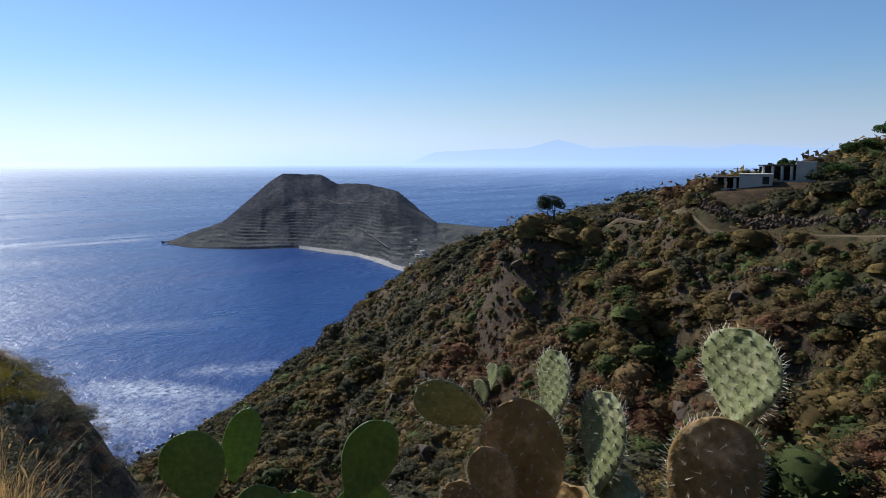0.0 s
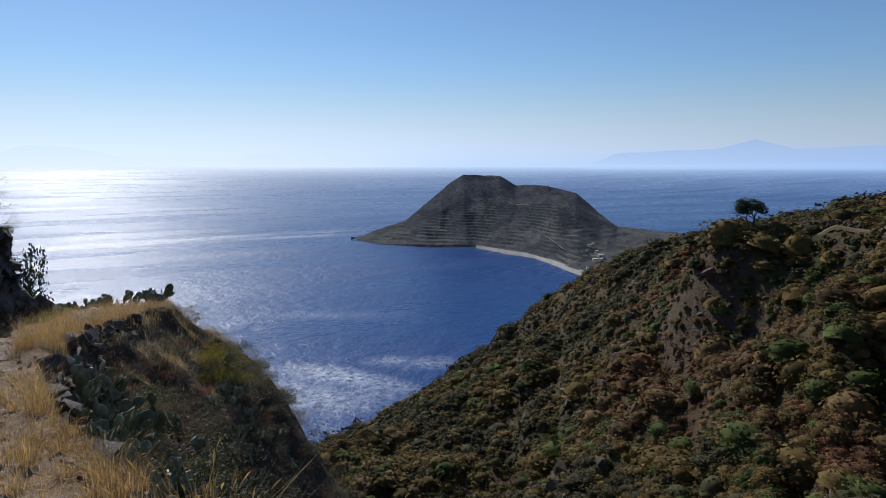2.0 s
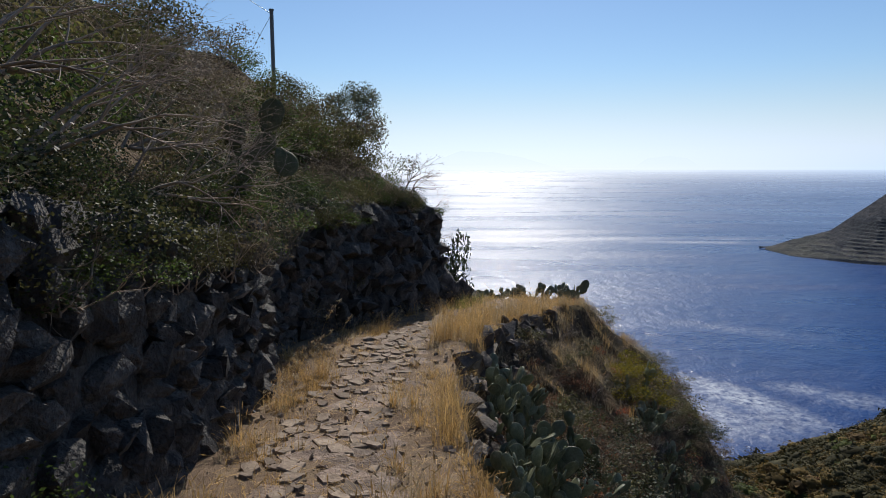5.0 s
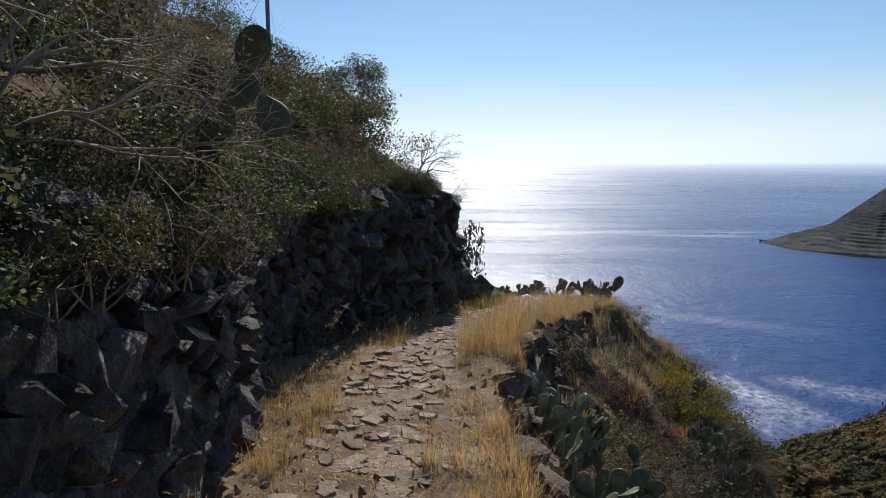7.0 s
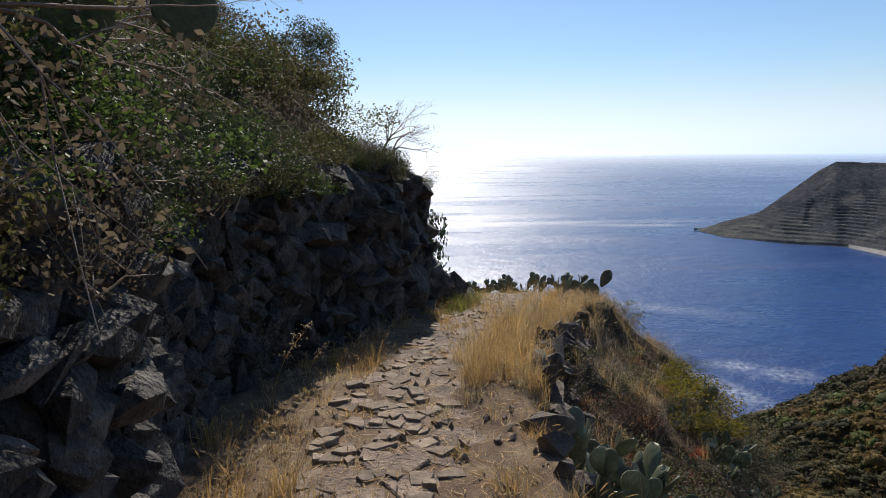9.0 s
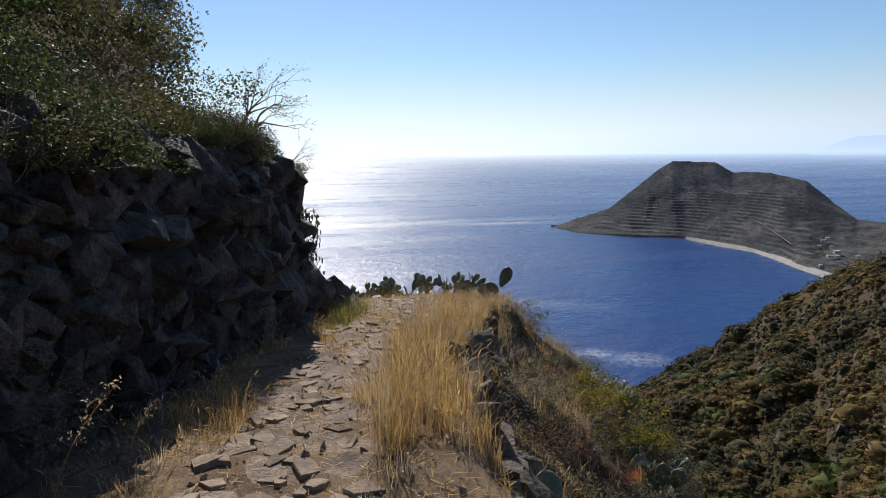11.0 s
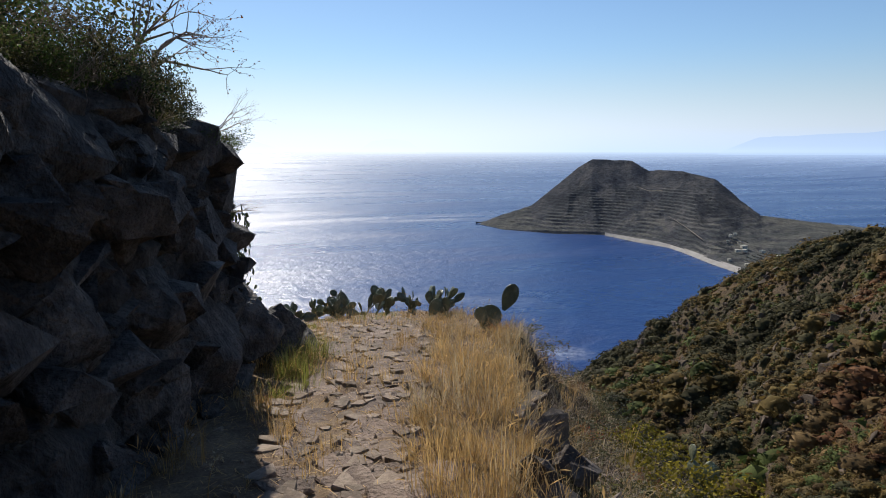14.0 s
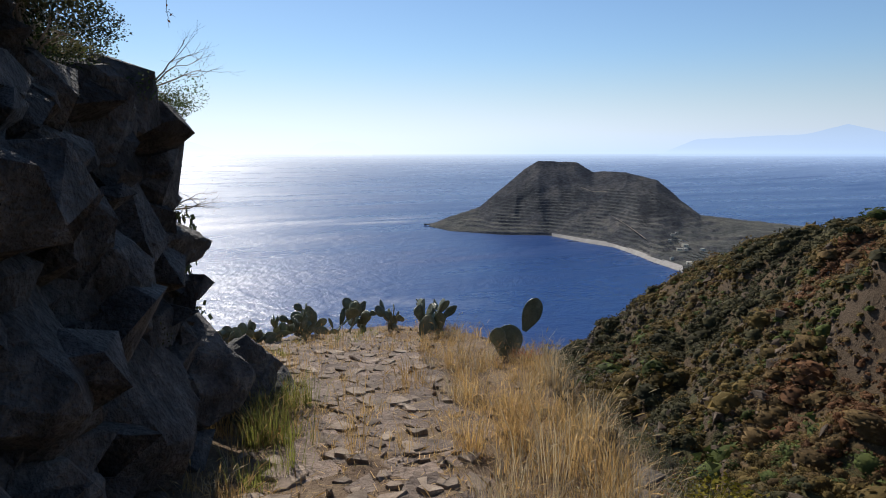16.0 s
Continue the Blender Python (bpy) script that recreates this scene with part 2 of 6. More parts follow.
def sea_material():
    m, n, l, b = tree_of("sea_water")
    geo = n.new("ShaderNodeNewGeometry")
    geo.name = "geo"
    mp = n.new("ShaderNodeMapping")
    mp.inputs["Rotation"].default_value = (0, 0, radians(18))
    mp.inputs["Scale"].default_value = (0.0022, 0.010, 0.01)
    l.new(geo.outputs["Position"], mp.inputs["Vector"])
    streak = n.new("ShaderNodeTexNoise")
    streak.inputs["Scale"].default_value, streak.inputs["Detail"].default_value = 1.0, 6
    streak.inputs["Roughness"].default_value = 0.55
    l.new(mp.outputs[0], streak.inputs["Vector"])
    waves = noise_node(n, l, 0.35, 3, 0.6)
    chop = noise_node(n, l, 0.06, 4, 0.6)
    col = ramp(n, l, chop, [(0.3, (0.003, 0.030, 0.135)), (0.7, (0.005, 0.042, 0.17))])
    r = ramp(n, l, streak.outputs["Fac"], [(0.42, (0.27, 0.27, 0.27)), (0.6, (0.335, 0.335, 0.335)), (0.72, (0.43, 0.43, 0.43))])
    # patches ruffled by gusts, whitened for glint: middle, half length, half width, turn
    ragged = noise_node(n, l, 0.03, 5, 0.65)
    total = None
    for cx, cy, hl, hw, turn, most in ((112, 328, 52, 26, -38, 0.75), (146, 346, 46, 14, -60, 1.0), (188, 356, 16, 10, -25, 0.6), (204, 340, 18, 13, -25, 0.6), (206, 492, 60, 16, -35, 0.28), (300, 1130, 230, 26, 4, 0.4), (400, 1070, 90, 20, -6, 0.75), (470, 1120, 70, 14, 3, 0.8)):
        mp = n.new("ShaderNodeMapping")
        mp.vector_type = "TEXTURE"
        mp.inputs["Location"].default_value, mp.inputs["Scale"].default_value = (cx, cy, SEA_Z), (hl, hw, 200)
        mp.inputs["Rotation"].default_value = (0, 0, radians(turn))
        l.new(geo.outputs["Position"], mp.inputs["Vector"])
        ln = n.new("ShaderNodeVectorMath")
        ln.operation = "LENGTH"
        l.new(mp.outputs[0], ln.inputs[0])
        sub = n.new("ShaderNodeMath")
        sub.operation = "MULTIPLY_ADD"
        l.new(ragged, sub.inputs[0])
        sub.inputs[1].default_value = 1.8
        l.new(ln.outputs["Value"], sub.inputs[2])
        near = n.new("ShaderNodeMapRange")
        near.inputs["From Min"].default_value, near.inputs["From Max"].default_value = 2.25, 0.95
        near.inputs["To Max"].default_value = most
        l.new(sub.outputs[0], near.inputs["Value"])
        if total is None:
            total = near.outputs[0]
        else:
            mx = n.new("ShaderNodeMath")
            mx.operation = "MAXIMUM"
            l.new(total, mx.inputs[0])
            l.new(near.outputs[0], mx.inputs[1])
            total = mx.outputs[0]
    l.new(mix(n, l, total, r, (0.6, 0.6, 0.6)), b.inputs["Roughness"])
    # pale flecks painted into the base colour for sun glitter and foam
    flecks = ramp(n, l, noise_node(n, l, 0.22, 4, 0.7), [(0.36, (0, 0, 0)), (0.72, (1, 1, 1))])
    glint_caps = n.new("ShaderNodeMath")
    glint_caps.operation = "MULTIPLY"
    l.new(total, glint_caps.inputs[0])
    l.new(flecks, glint_caps.inputs[1])
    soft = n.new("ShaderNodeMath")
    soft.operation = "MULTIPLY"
    l.new(glint_caps.outputs[0], soft.inputs[0])
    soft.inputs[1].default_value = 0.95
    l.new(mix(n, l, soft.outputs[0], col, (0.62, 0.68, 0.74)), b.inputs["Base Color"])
    b.inputs["IOR"].default_value = 1.33
    b.inputs["Specular IOR Level"].default_value = 0.33
    add = n.new("ShaderNodeMath")
    add.operation = "MULTIPLY_ADD"
    l.new(chop, add.inputs[0])
    add.inputs[1].default_value = 3.0
    l.new(waves, add.inputs[2])
    bump(n, l, b, add.outputs[0], 0.6, 0.8)
    return m


def headland_material():
    m, n, l, b = tree_of("hazy_headland_scrub")
    mid = noise_node(n, l, 0.02, 8, 0.7)
    small = noise_node(n, l, 0.18, 6, 0.75)
    # blue-grey ramp: distance haze is mixed into the base colour
    col = ramp(n, l, mid, [(0.3, (0.042, 0.046, 0.056)), (0.5, (0.076, 0.078, 0.085)), (0.7, (0.135, 0.128, 0.122))])
    sep = n.new("ShaderNodeSeparateXYZ")
    l.new(n["geo"].outputs["True Normal"], sep.inputs[0])
    steep = ramp(n, l, sep.outputs["Z"], [(0.55, (1, 1, 1)), (0.82, (0, 0, 0))])
    col = mix(n, l, steep, col, (0.05, 0.055, 0.06))
    pos = n.new("ShaderNodeSeparateXYZ")
    l.new(n["geo"].outputs["Position"], pos.inputs[0])
    low = n.new("ShaderNodeMapRange")
    low.inputs["From Min"].default_value, low.inputs["From Max"].default_value = SEA_Z + 75, SEA_Z + 18
    l.new(pos.outputs["Z"], low.inputs["Value"])
    # flat treads painted paler, for dry grass and the sun that catches them
    tread = ramp(n, l, sep.outputs["Z"], [(0.94, (0, 0, 0)), (0.99, (0.55,) * 3)])
    tread = mix(n, l, 1.0, tread, ramp(n, l, low.outputs[0], [(0.0, (0.12,) * 3), (1.0, (1, 1, 1))]), "MULTIPLY")
    col = mix(n, l, tread, col, ramp(n, l, mid, [(0.35, (0.085, 0.092, 0.086)), (0.65, (0.18, 0.175, 0.145))]))
    grain = ramp(n, l, small, [(0.32, (0.35, 0.35, 0.35)), (0.68, (1.6, 1.6, 1.6))])
    l.new(mix(n, l, 0.75, col, grain, "MULTIPLY"), b.inputs["Base Color"])
    b.inputs["Roughness"].default_value = 1.0
    b.inputs["Specular IOR Level"].default_value = 0.0
    bump(n, l, b, small, 1.0, 3.0)
    return m


# distance haze painted as an even see-through glow, not lit by the sun
def haze_glow_material(name, colour, cover):
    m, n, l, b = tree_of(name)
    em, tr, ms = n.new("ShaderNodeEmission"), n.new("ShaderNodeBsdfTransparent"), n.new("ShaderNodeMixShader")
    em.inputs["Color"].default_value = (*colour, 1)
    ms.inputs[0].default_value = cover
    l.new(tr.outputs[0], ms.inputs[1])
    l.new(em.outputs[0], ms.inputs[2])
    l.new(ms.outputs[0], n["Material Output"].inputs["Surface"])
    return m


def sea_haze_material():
    """Haze painted as see-through glow: thickens towards the horizon, palest under the sun."""
    m, n, l, b = tree_of("sea_haze_glow")
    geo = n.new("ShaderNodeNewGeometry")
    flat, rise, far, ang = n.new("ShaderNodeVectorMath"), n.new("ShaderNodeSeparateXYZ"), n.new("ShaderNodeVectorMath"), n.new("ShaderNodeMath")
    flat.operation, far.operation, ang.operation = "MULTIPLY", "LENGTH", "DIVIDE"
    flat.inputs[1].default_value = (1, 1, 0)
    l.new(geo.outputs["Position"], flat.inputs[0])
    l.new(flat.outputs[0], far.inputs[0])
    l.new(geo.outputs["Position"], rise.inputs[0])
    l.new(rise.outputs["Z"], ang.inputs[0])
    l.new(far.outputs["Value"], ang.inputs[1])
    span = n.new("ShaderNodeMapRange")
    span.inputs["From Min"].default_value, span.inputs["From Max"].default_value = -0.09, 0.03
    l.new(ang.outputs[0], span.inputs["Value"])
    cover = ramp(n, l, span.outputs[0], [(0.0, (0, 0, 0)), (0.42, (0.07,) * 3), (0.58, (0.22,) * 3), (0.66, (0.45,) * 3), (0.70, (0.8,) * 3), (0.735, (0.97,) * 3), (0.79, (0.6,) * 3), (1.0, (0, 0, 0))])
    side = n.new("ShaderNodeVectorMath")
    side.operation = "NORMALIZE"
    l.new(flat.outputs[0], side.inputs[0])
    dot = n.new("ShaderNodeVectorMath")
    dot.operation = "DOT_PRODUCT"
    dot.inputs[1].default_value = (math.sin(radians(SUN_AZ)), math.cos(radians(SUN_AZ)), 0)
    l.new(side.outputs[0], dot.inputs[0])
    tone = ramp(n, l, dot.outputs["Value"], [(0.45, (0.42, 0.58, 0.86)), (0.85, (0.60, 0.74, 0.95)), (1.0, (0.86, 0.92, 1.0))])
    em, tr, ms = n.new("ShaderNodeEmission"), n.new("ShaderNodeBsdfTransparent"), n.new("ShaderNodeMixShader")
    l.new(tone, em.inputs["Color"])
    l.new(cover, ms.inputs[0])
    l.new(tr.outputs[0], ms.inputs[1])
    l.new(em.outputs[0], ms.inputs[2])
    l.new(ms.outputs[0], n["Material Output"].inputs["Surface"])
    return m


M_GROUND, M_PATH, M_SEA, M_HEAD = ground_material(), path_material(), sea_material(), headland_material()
M_FARISLE = haze_glow_material("far_island_haze_glow", (0.35, 0.50, 0.76), 0.62)
M_FAINTISLE = haze_glow_material("faint_island_haze_glow", (0.66, 0.78, 0.92), 0.34)
M_BEACH = surface("pale_shingle", [(0.3, (0.25, 0.23, 0.21)), (0.7, (0.38, 0.355, 0.325))], 0.1, 1.5, 0.95, 0.02, 0.1)
M_DIRT = surface("ochre_dirt", [(0.3, (0.085, 0.06, 0.033)), (0.7, (0.17, 0.122, 0.066))], 0.4, 5, 0.95, 0.03, 0.1)
M_TRACK = surface("dusty_track", [(0.3, (0.24, 0.20, 0.15)), (0.7, (0.36, 0.31, 0.23))], 0.3, 4, 0.95, 0.02, 0.1)

# ---- mesh helpers ----
rng = np.random.default_rng(7)


def mesh_of(name, verts, faces, material, smooth=False):
    """A mesh from arrays: faces is an (n, 3) or (n, 4) array."""
    verts, faces = np.asarray(verts, float).reshape(-1, 3), np.asarray(faces, int)
    me = bpy.data.meshes.new(name)
    k = faces.shape[1]
    me.vertices.add(len(verts))
    me.vertices.foreach_set("co", verts.ravel())
    me.loops.add(faces.size)
    me.loops.foreach_set("vertex_index", faces.ravel())
    me.polygons.add(len(faces))
    me.polygons.foreach_set("loop_start", np.arange(0, faces.size, k))
    me.polygons.foreach_set("use_smooth", np.full(len(faces), smooth))
    me.update(calc_edges=True)
    me.validate()
    if material:
        me.materials.append(material)
    return me


def child(name, me, parent, m=None, label=""):
    ob = new(name, me)
    ob.parent = parent
    if m is not None:
        ob.matrix_basis = m
    if label:
        ob["label"] = label
    return ob


def value_noise(x, y, seed=0):
    xi, yi = np.floor(x).astype(np.int64), np.floor(y).astype(np.int64)
    fx, fy = x - xi, y - yi
    fx, fy = fx * fx * (3 - 2 * fx), fy * fy * (3 - 2 * fy)

    def corner(a, b):
        h = (a * 374761393 + b * 668265263 + seed * 974711) & 0x7FFFFFFF
        h = ((h ^ (h >> 13)) * 1274126177) & 0x7FFFFFFF
        return ((h ^ (h >> 16)) & 0xFFFF) / 65535.0
    a = corner(xi, yi) * (1 - fx) + corner(xi + 1, yi) * fx
    b = corner(xi, yi + 1) * (1 - fx) + corner(xi + 1, yi + 1) * fx
    return a * (1 - fy) + b * fy - 0.5


def fbm(x, y, octaves=4, seed=0):
    total, amp = 0.0, 1.0
    for o in range(octaves):
        total = total + amp * value_noise(x * 2 ** o + 13.7 * o, y * 2 ** o - 7.1 * o, seed + o)
        amp *= 0.5
    return total


def step(v):
    v = np.clip(v, 0, 1)
    return v * v * (3 - 2 * v)


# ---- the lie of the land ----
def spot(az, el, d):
    """Land fitted to the camera's view: bearing, height angle, distance from the walk's start."""
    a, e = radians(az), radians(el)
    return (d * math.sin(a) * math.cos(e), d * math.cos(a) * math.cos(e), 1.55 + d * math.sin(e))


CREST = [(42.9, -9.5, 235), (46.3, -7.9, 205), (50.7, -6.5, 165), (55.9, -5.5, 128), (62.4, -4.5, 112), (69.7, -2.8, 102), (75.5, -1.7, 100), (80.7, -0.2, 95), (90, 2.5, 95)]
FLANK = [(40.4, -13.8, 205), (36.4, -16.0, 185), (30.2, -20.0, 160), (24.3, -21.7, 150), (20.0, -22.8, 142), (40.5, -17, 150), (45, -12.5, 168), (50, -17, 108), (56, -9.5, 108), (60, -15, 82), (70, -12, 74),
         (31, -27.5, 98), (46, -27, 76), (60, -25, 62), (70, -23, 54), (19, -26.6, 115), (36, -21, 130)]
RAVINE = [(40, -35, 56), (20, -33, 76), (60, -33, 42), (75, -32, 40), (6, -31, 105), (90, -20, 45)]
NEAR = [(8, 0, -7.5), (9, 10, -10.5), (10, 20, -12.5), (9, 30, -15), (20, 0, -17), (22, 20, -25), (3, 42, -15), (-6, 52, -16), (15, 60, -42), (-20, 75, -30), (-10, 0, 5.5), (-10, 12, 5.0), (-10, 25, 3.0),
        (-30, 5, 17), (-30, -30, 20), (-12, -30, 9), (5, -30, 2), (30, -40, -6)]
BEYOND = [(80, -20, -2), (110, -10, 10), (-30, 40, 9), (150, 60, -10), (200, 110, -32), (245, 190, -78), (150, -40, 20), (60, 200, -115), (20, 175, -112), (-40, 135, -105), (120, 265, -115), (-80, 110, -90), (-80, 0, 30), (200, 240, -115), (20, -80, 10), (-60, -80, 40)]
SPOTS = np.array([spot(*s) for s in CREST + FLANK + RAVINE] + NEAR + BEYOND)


PLATFORMS = ((71.6, 100, -2.1, 9.5), (75.4, 103, -1.1, 8.0), (56.7, 116, -8.9, 9.0))


def track_d(az):
    """How far off the hillside track runs, by bearing."""
    return np.interp(az, (61, 64.7, 67, 69.2, 72, 75, 81, 85), (112, 104, 96, 89.5, 86.5, 84, 79, 76))


def track_z(az):
    return 1.55 + track_d(az) * np.tan(np.radians(np.interp(az, (61, 62, 64.7, 69.2, 75.1, 81.1, 85), (-4.4, -4.55, -4.95, -5.82, -5.6, -5.3, -5.1))))


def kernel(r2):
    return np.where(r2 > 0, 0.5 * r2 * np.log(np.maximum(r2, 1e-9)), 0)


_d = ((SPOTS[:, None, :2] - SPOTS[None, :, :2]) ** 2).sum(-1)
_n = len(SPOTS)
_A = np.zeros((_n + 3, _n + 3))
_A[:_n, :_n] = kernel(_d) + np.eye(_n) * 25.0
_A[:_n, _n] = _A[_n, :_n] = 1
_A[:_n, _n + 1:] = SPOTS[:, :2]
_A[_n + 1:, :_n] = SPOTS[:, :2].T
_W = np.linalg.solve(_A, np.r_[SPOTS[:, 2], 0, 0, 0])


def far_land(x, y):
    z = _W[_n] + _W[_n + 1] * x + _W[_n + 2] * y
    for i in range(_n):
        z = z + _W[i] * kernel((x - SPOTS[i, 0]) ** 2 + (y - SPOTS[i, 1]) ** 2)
    rough = fbm(x / 14, y / 14, 4, 3)
    ridge = 1 - np.abs(2 * fbm(x / 26 + 4, y / 26, 3, 9))
    crag = fbm(x / 9 + 30, y / 9, 4, 17)
    ledge = np.floor(crag * 5) / 5
    az, d = np.degrees(np.arctan2(x, y)), np.hypot(x, y)
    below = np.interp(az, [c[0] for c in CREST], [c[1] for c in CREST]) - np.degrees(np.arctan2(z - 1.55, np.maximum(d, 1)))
    m = step((below - 1.0) / 4) * step((az - 30) / 8) * step((d - 40) / 25)
    gorge = np.maximum(0, 0.45 - np.abs(2.4 * fbm(az / 7 + 3 + z / 60, z / 45, 3, 33))) / 0.45
    z = z - 1.6 + 3.4 * rough + (2.6 + 1.2 * m) * (ridge - 0.75) + (2.0 + 1.4 * m) * (0.3 * ledge + 0.7 * crag) - 2.8 * m * gorge
    z = z - 2.6 * np.exp(-((az - 55.8) / 3.6) ** 2) * step((d - 122) / 30)
    w = np.exp(-((d - track_d(az)) / 2.6) ** 4) * step((az - 60.5) / 2) * step((88 - az) / 3)
    z = z * (1 - w) + track_z(az) * w
    for az, d, base, wide in PLATFORMS:  # ground levelled at heights that fit the camera's view of houses and lone tree
        r2 = (x - d * math.sin(radians(az))) ** 2 + (y - d * math.cos(radians(az))) ** 2
        w = np.exp(-(r2 / wide ** 2) ** 2)
        z = z * (1 - w) + base * w
    return np.maximum(z, -124)


GROUND_Y = (-8, -4, 0, 4.56, 7.16, 9.83, 12.5, 14.8, 16.5, 19, 22, 25, 28, 34)
GROUND_Z = (1.2, 0.6, 0, -0.75, -1.08, -1.47, -1.77, -1.88, -2.14, -2.45, -2.83, -3.3, -3.9, -5.0)
WALL_Y = (-8, 0, 4, 7.6, 10, 11.5, 12.1, 12.7, 14, 17, 18.5, 20, 21.5, 22.4, 24, 28, 34)
WALL_X = (-1.0, -1.2, -1.35, -1.45, -1.55, -1.62, -1.75, -2.02, -2.05, -1.55, -1.0, -0.5, 0.15, 0.1, -0.9, -4.2, -11)
TOP_Y = (-8, 0, 5, 8.3, 11, 15, 17, 19, 20.5, 21.5, 24, 34)
TOP_Z = (2.6, 1.8, 1.0, 0.5, 0.25, 0.22, 0.15, 0.0, -0.2, -0.3, 0.0, -0.8)
EDGE_Y = (-8, 0, 4, 7, 8.5, 10, 11.5, 13.3, 14.4, 16, 17.5, 20, 22, 24, 26, 28, 34)
EDGE_X = (0.8, 0.78, 0.95, 0.75, 0.66, 0.5, 0.45, 0.6, 0.85, 1.05, 1.4, 2.5, 3.5, 4.2, 4.5, 4.6, 4.0)


def path_z(y):
    return np.interp(y, GROUND_Y, GROUND_Z)


def wall_x(y):
    return np.interp(y, WALL_Y, WALL_X)


def wall_top(y):
    return np.interp(y, TOP_Y, TOP_Z)


def edge_x(y):
    return np.interp(y, EDGE_Y, EDGE_X)


def near_land(x, y):
    z0 = path_z(y) + 0.05 * fbm(x * 1.6, y * 1.6, 3, 21)
    d = x - edge_x(y) - 0.4 * fbm(y * 1.1, x * 0.3, 3, 5)
    e = y - 28.5 - 0.3 * fbm(x, y, 2, 6)
    fall = np.maximum(d, e)
    f = np.maximum(fall, 0)
    g = step((y - 15.0) / 3.0)
    z = z0 - (0.8 - 0.42 * g) * step(fall / (0.3 + 0.8 * g)) - (0.88 - 0.13 * g) * np.minimum(f, 2.0 + g) - 1.5 * np.maximum(f - 2.0 - g, 0)
    z = z + step(fall / 0.5) * 0.5 * fbm(x * 0.9, y * 0.9, 3, 30)
    u = wall_x(y) - x
    up = wall_top(y) + 0.72 * np.minimum(np.maximum(u - 0.3, 0), 5) + 0.45 * np.maximum(u - 5.3, 0) + 0.35 * fbm(x * 0.7, y * 0.7, 3, 12) * step(u)
    s = step((u - 0.12) / 0.25)
    return z * (1 - s) + np.maximum(up, z) * s


def land(x, y):
    x, y = np.asarray(x, float), np.asarray(y, float)
    out = np.maximum.reduce([x - 7, -9 - x, y - 33, -8 - y, np.zeros_like(x)]) / 9
    w = step(out)
    return near_land(x, y) * (1 - w) + far_land(x, y) * w


def spread_axis(lo, a, b, hi, fine, most):
    out, s, p = list(np.arange(a, b, fine)), fine, b
    while p < hi:
        out.append(p)
        s = min(s * 1.12, most)
        p += s
    s, p, low = fine, a, []
    while p > lo:
        s = min(s * 1.12, most)
        p -= s
        low.append(p)
    return np.array(low[::-1] + out)


def build_ground():
    xs, ys = spread_axis(-140, -3.5, 5.5, 330, 0.11, 2.6), spread_axis(-130, 0.0, 29.0, 330, 0.14, 2.6)
    X, Y = np.meshgrid(xs, ys)
    Z = land(X, Y)
    v = np.stack([X, Y, Z], -1).reshape(-1, 3)
    i = np.arange(len(xs) * len(ys)).reshape(len(ys), len(xs))
    f = np.stack([i[:-1, :-1], i[:-1, 1:], i[1:, 1:], i[1:, :-1]], -1).reshape(-1, 4)
    me = mesh_of("ground", v, f, M_GROUND, True)
    me.materials.append(M_PATH)
    c = v[f].mean(1)
    on = (c[:, 0] > wall_x(c[:, 1]) - 0.1) & (c[:, 0] < edge_x(c[:, 1]) + 0.05) & (c[:, 1] > -8) & (c[:, 1] < 28.6)
    me.polygons.foreach_set("material_index", on.astype(np.int32))
    return tagged(new("ground", me), "steep hillside ground of brown earth, scrub and rock", "ground", kind="structure")


build_ground()


def build_sea():
    r = np.r_[np.linspace(30, 600, 30), np.geomspace(620, 4960, 70)]
    a = np.radians(np.linspace(-180, 180, 241))
    R, A = np.meshgrid(r, a)
    lift = 98 * step(np.clip((R - 2000) / 5920, 0, 1)) * 2
    v = np.stack([R * np.sin(A), R * np.cos(A), SEA_Z + lift], -1).reshape(-1, 3)
    i = np.arange(R.size).reshape(R.shape)
    f = np.stack([i[:-1, :-1], i[1:, :-1], i[1:, 1:], i[:-1, 1:]], -1).reshape(-1, 4)
    return tagged(new("water", mesh_of("water", v, f[:, ::-1], M_SEA, True)), "deep blue sea with sun glitter, partly painted white, and wind streaks", "sea", kind="structure")


build_sea()


# added glowing sheet, just above the sea and up past the horizon
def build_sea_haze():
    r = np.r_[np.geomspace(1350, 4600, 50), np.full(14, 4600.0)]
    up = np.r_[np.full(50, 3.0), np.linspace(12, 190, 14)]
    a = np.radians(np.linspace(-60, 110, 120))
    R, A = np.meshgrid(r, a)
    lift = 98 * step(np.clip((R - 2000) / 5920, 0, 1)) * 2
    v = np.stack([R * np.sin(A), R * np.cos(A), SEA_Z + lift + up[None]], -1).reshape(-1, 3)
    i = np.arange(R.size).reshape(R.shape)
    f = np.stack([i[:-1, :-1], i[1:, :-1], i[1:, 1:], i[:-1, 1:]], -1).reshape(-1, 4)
    ob = tagged(new("backdrop", mesh_of("backdrop", v, f, sea_haze_material(), True)), "glowing sheet painted as pale blue haze over the far sea and horizon", "haze", kind="structure")
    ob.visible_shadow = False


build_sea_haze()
HEAD_A = (24.5, 24.9, 26.7, 29.2, 31.6, 33.0, 34.1, 37.2, 38.6, 39.3, 41.1, 43.6, 45.5, 47, 50.6, 56, 66)
HEAD_H = (-3, 2, 14, 24, 62, 87, 101, 99, 82, 84, 83, 72, 42, 24, 15, 12, 8)
SHORE_A = (24.5, 24.9, 26.7, 31.1, 35, 37.8, 40.2, 43.2, 48, 56, 66)
SHORE_D = (1075, 1072, 1009, 967, 966, 900, 862, 758, 640, 560, 520)
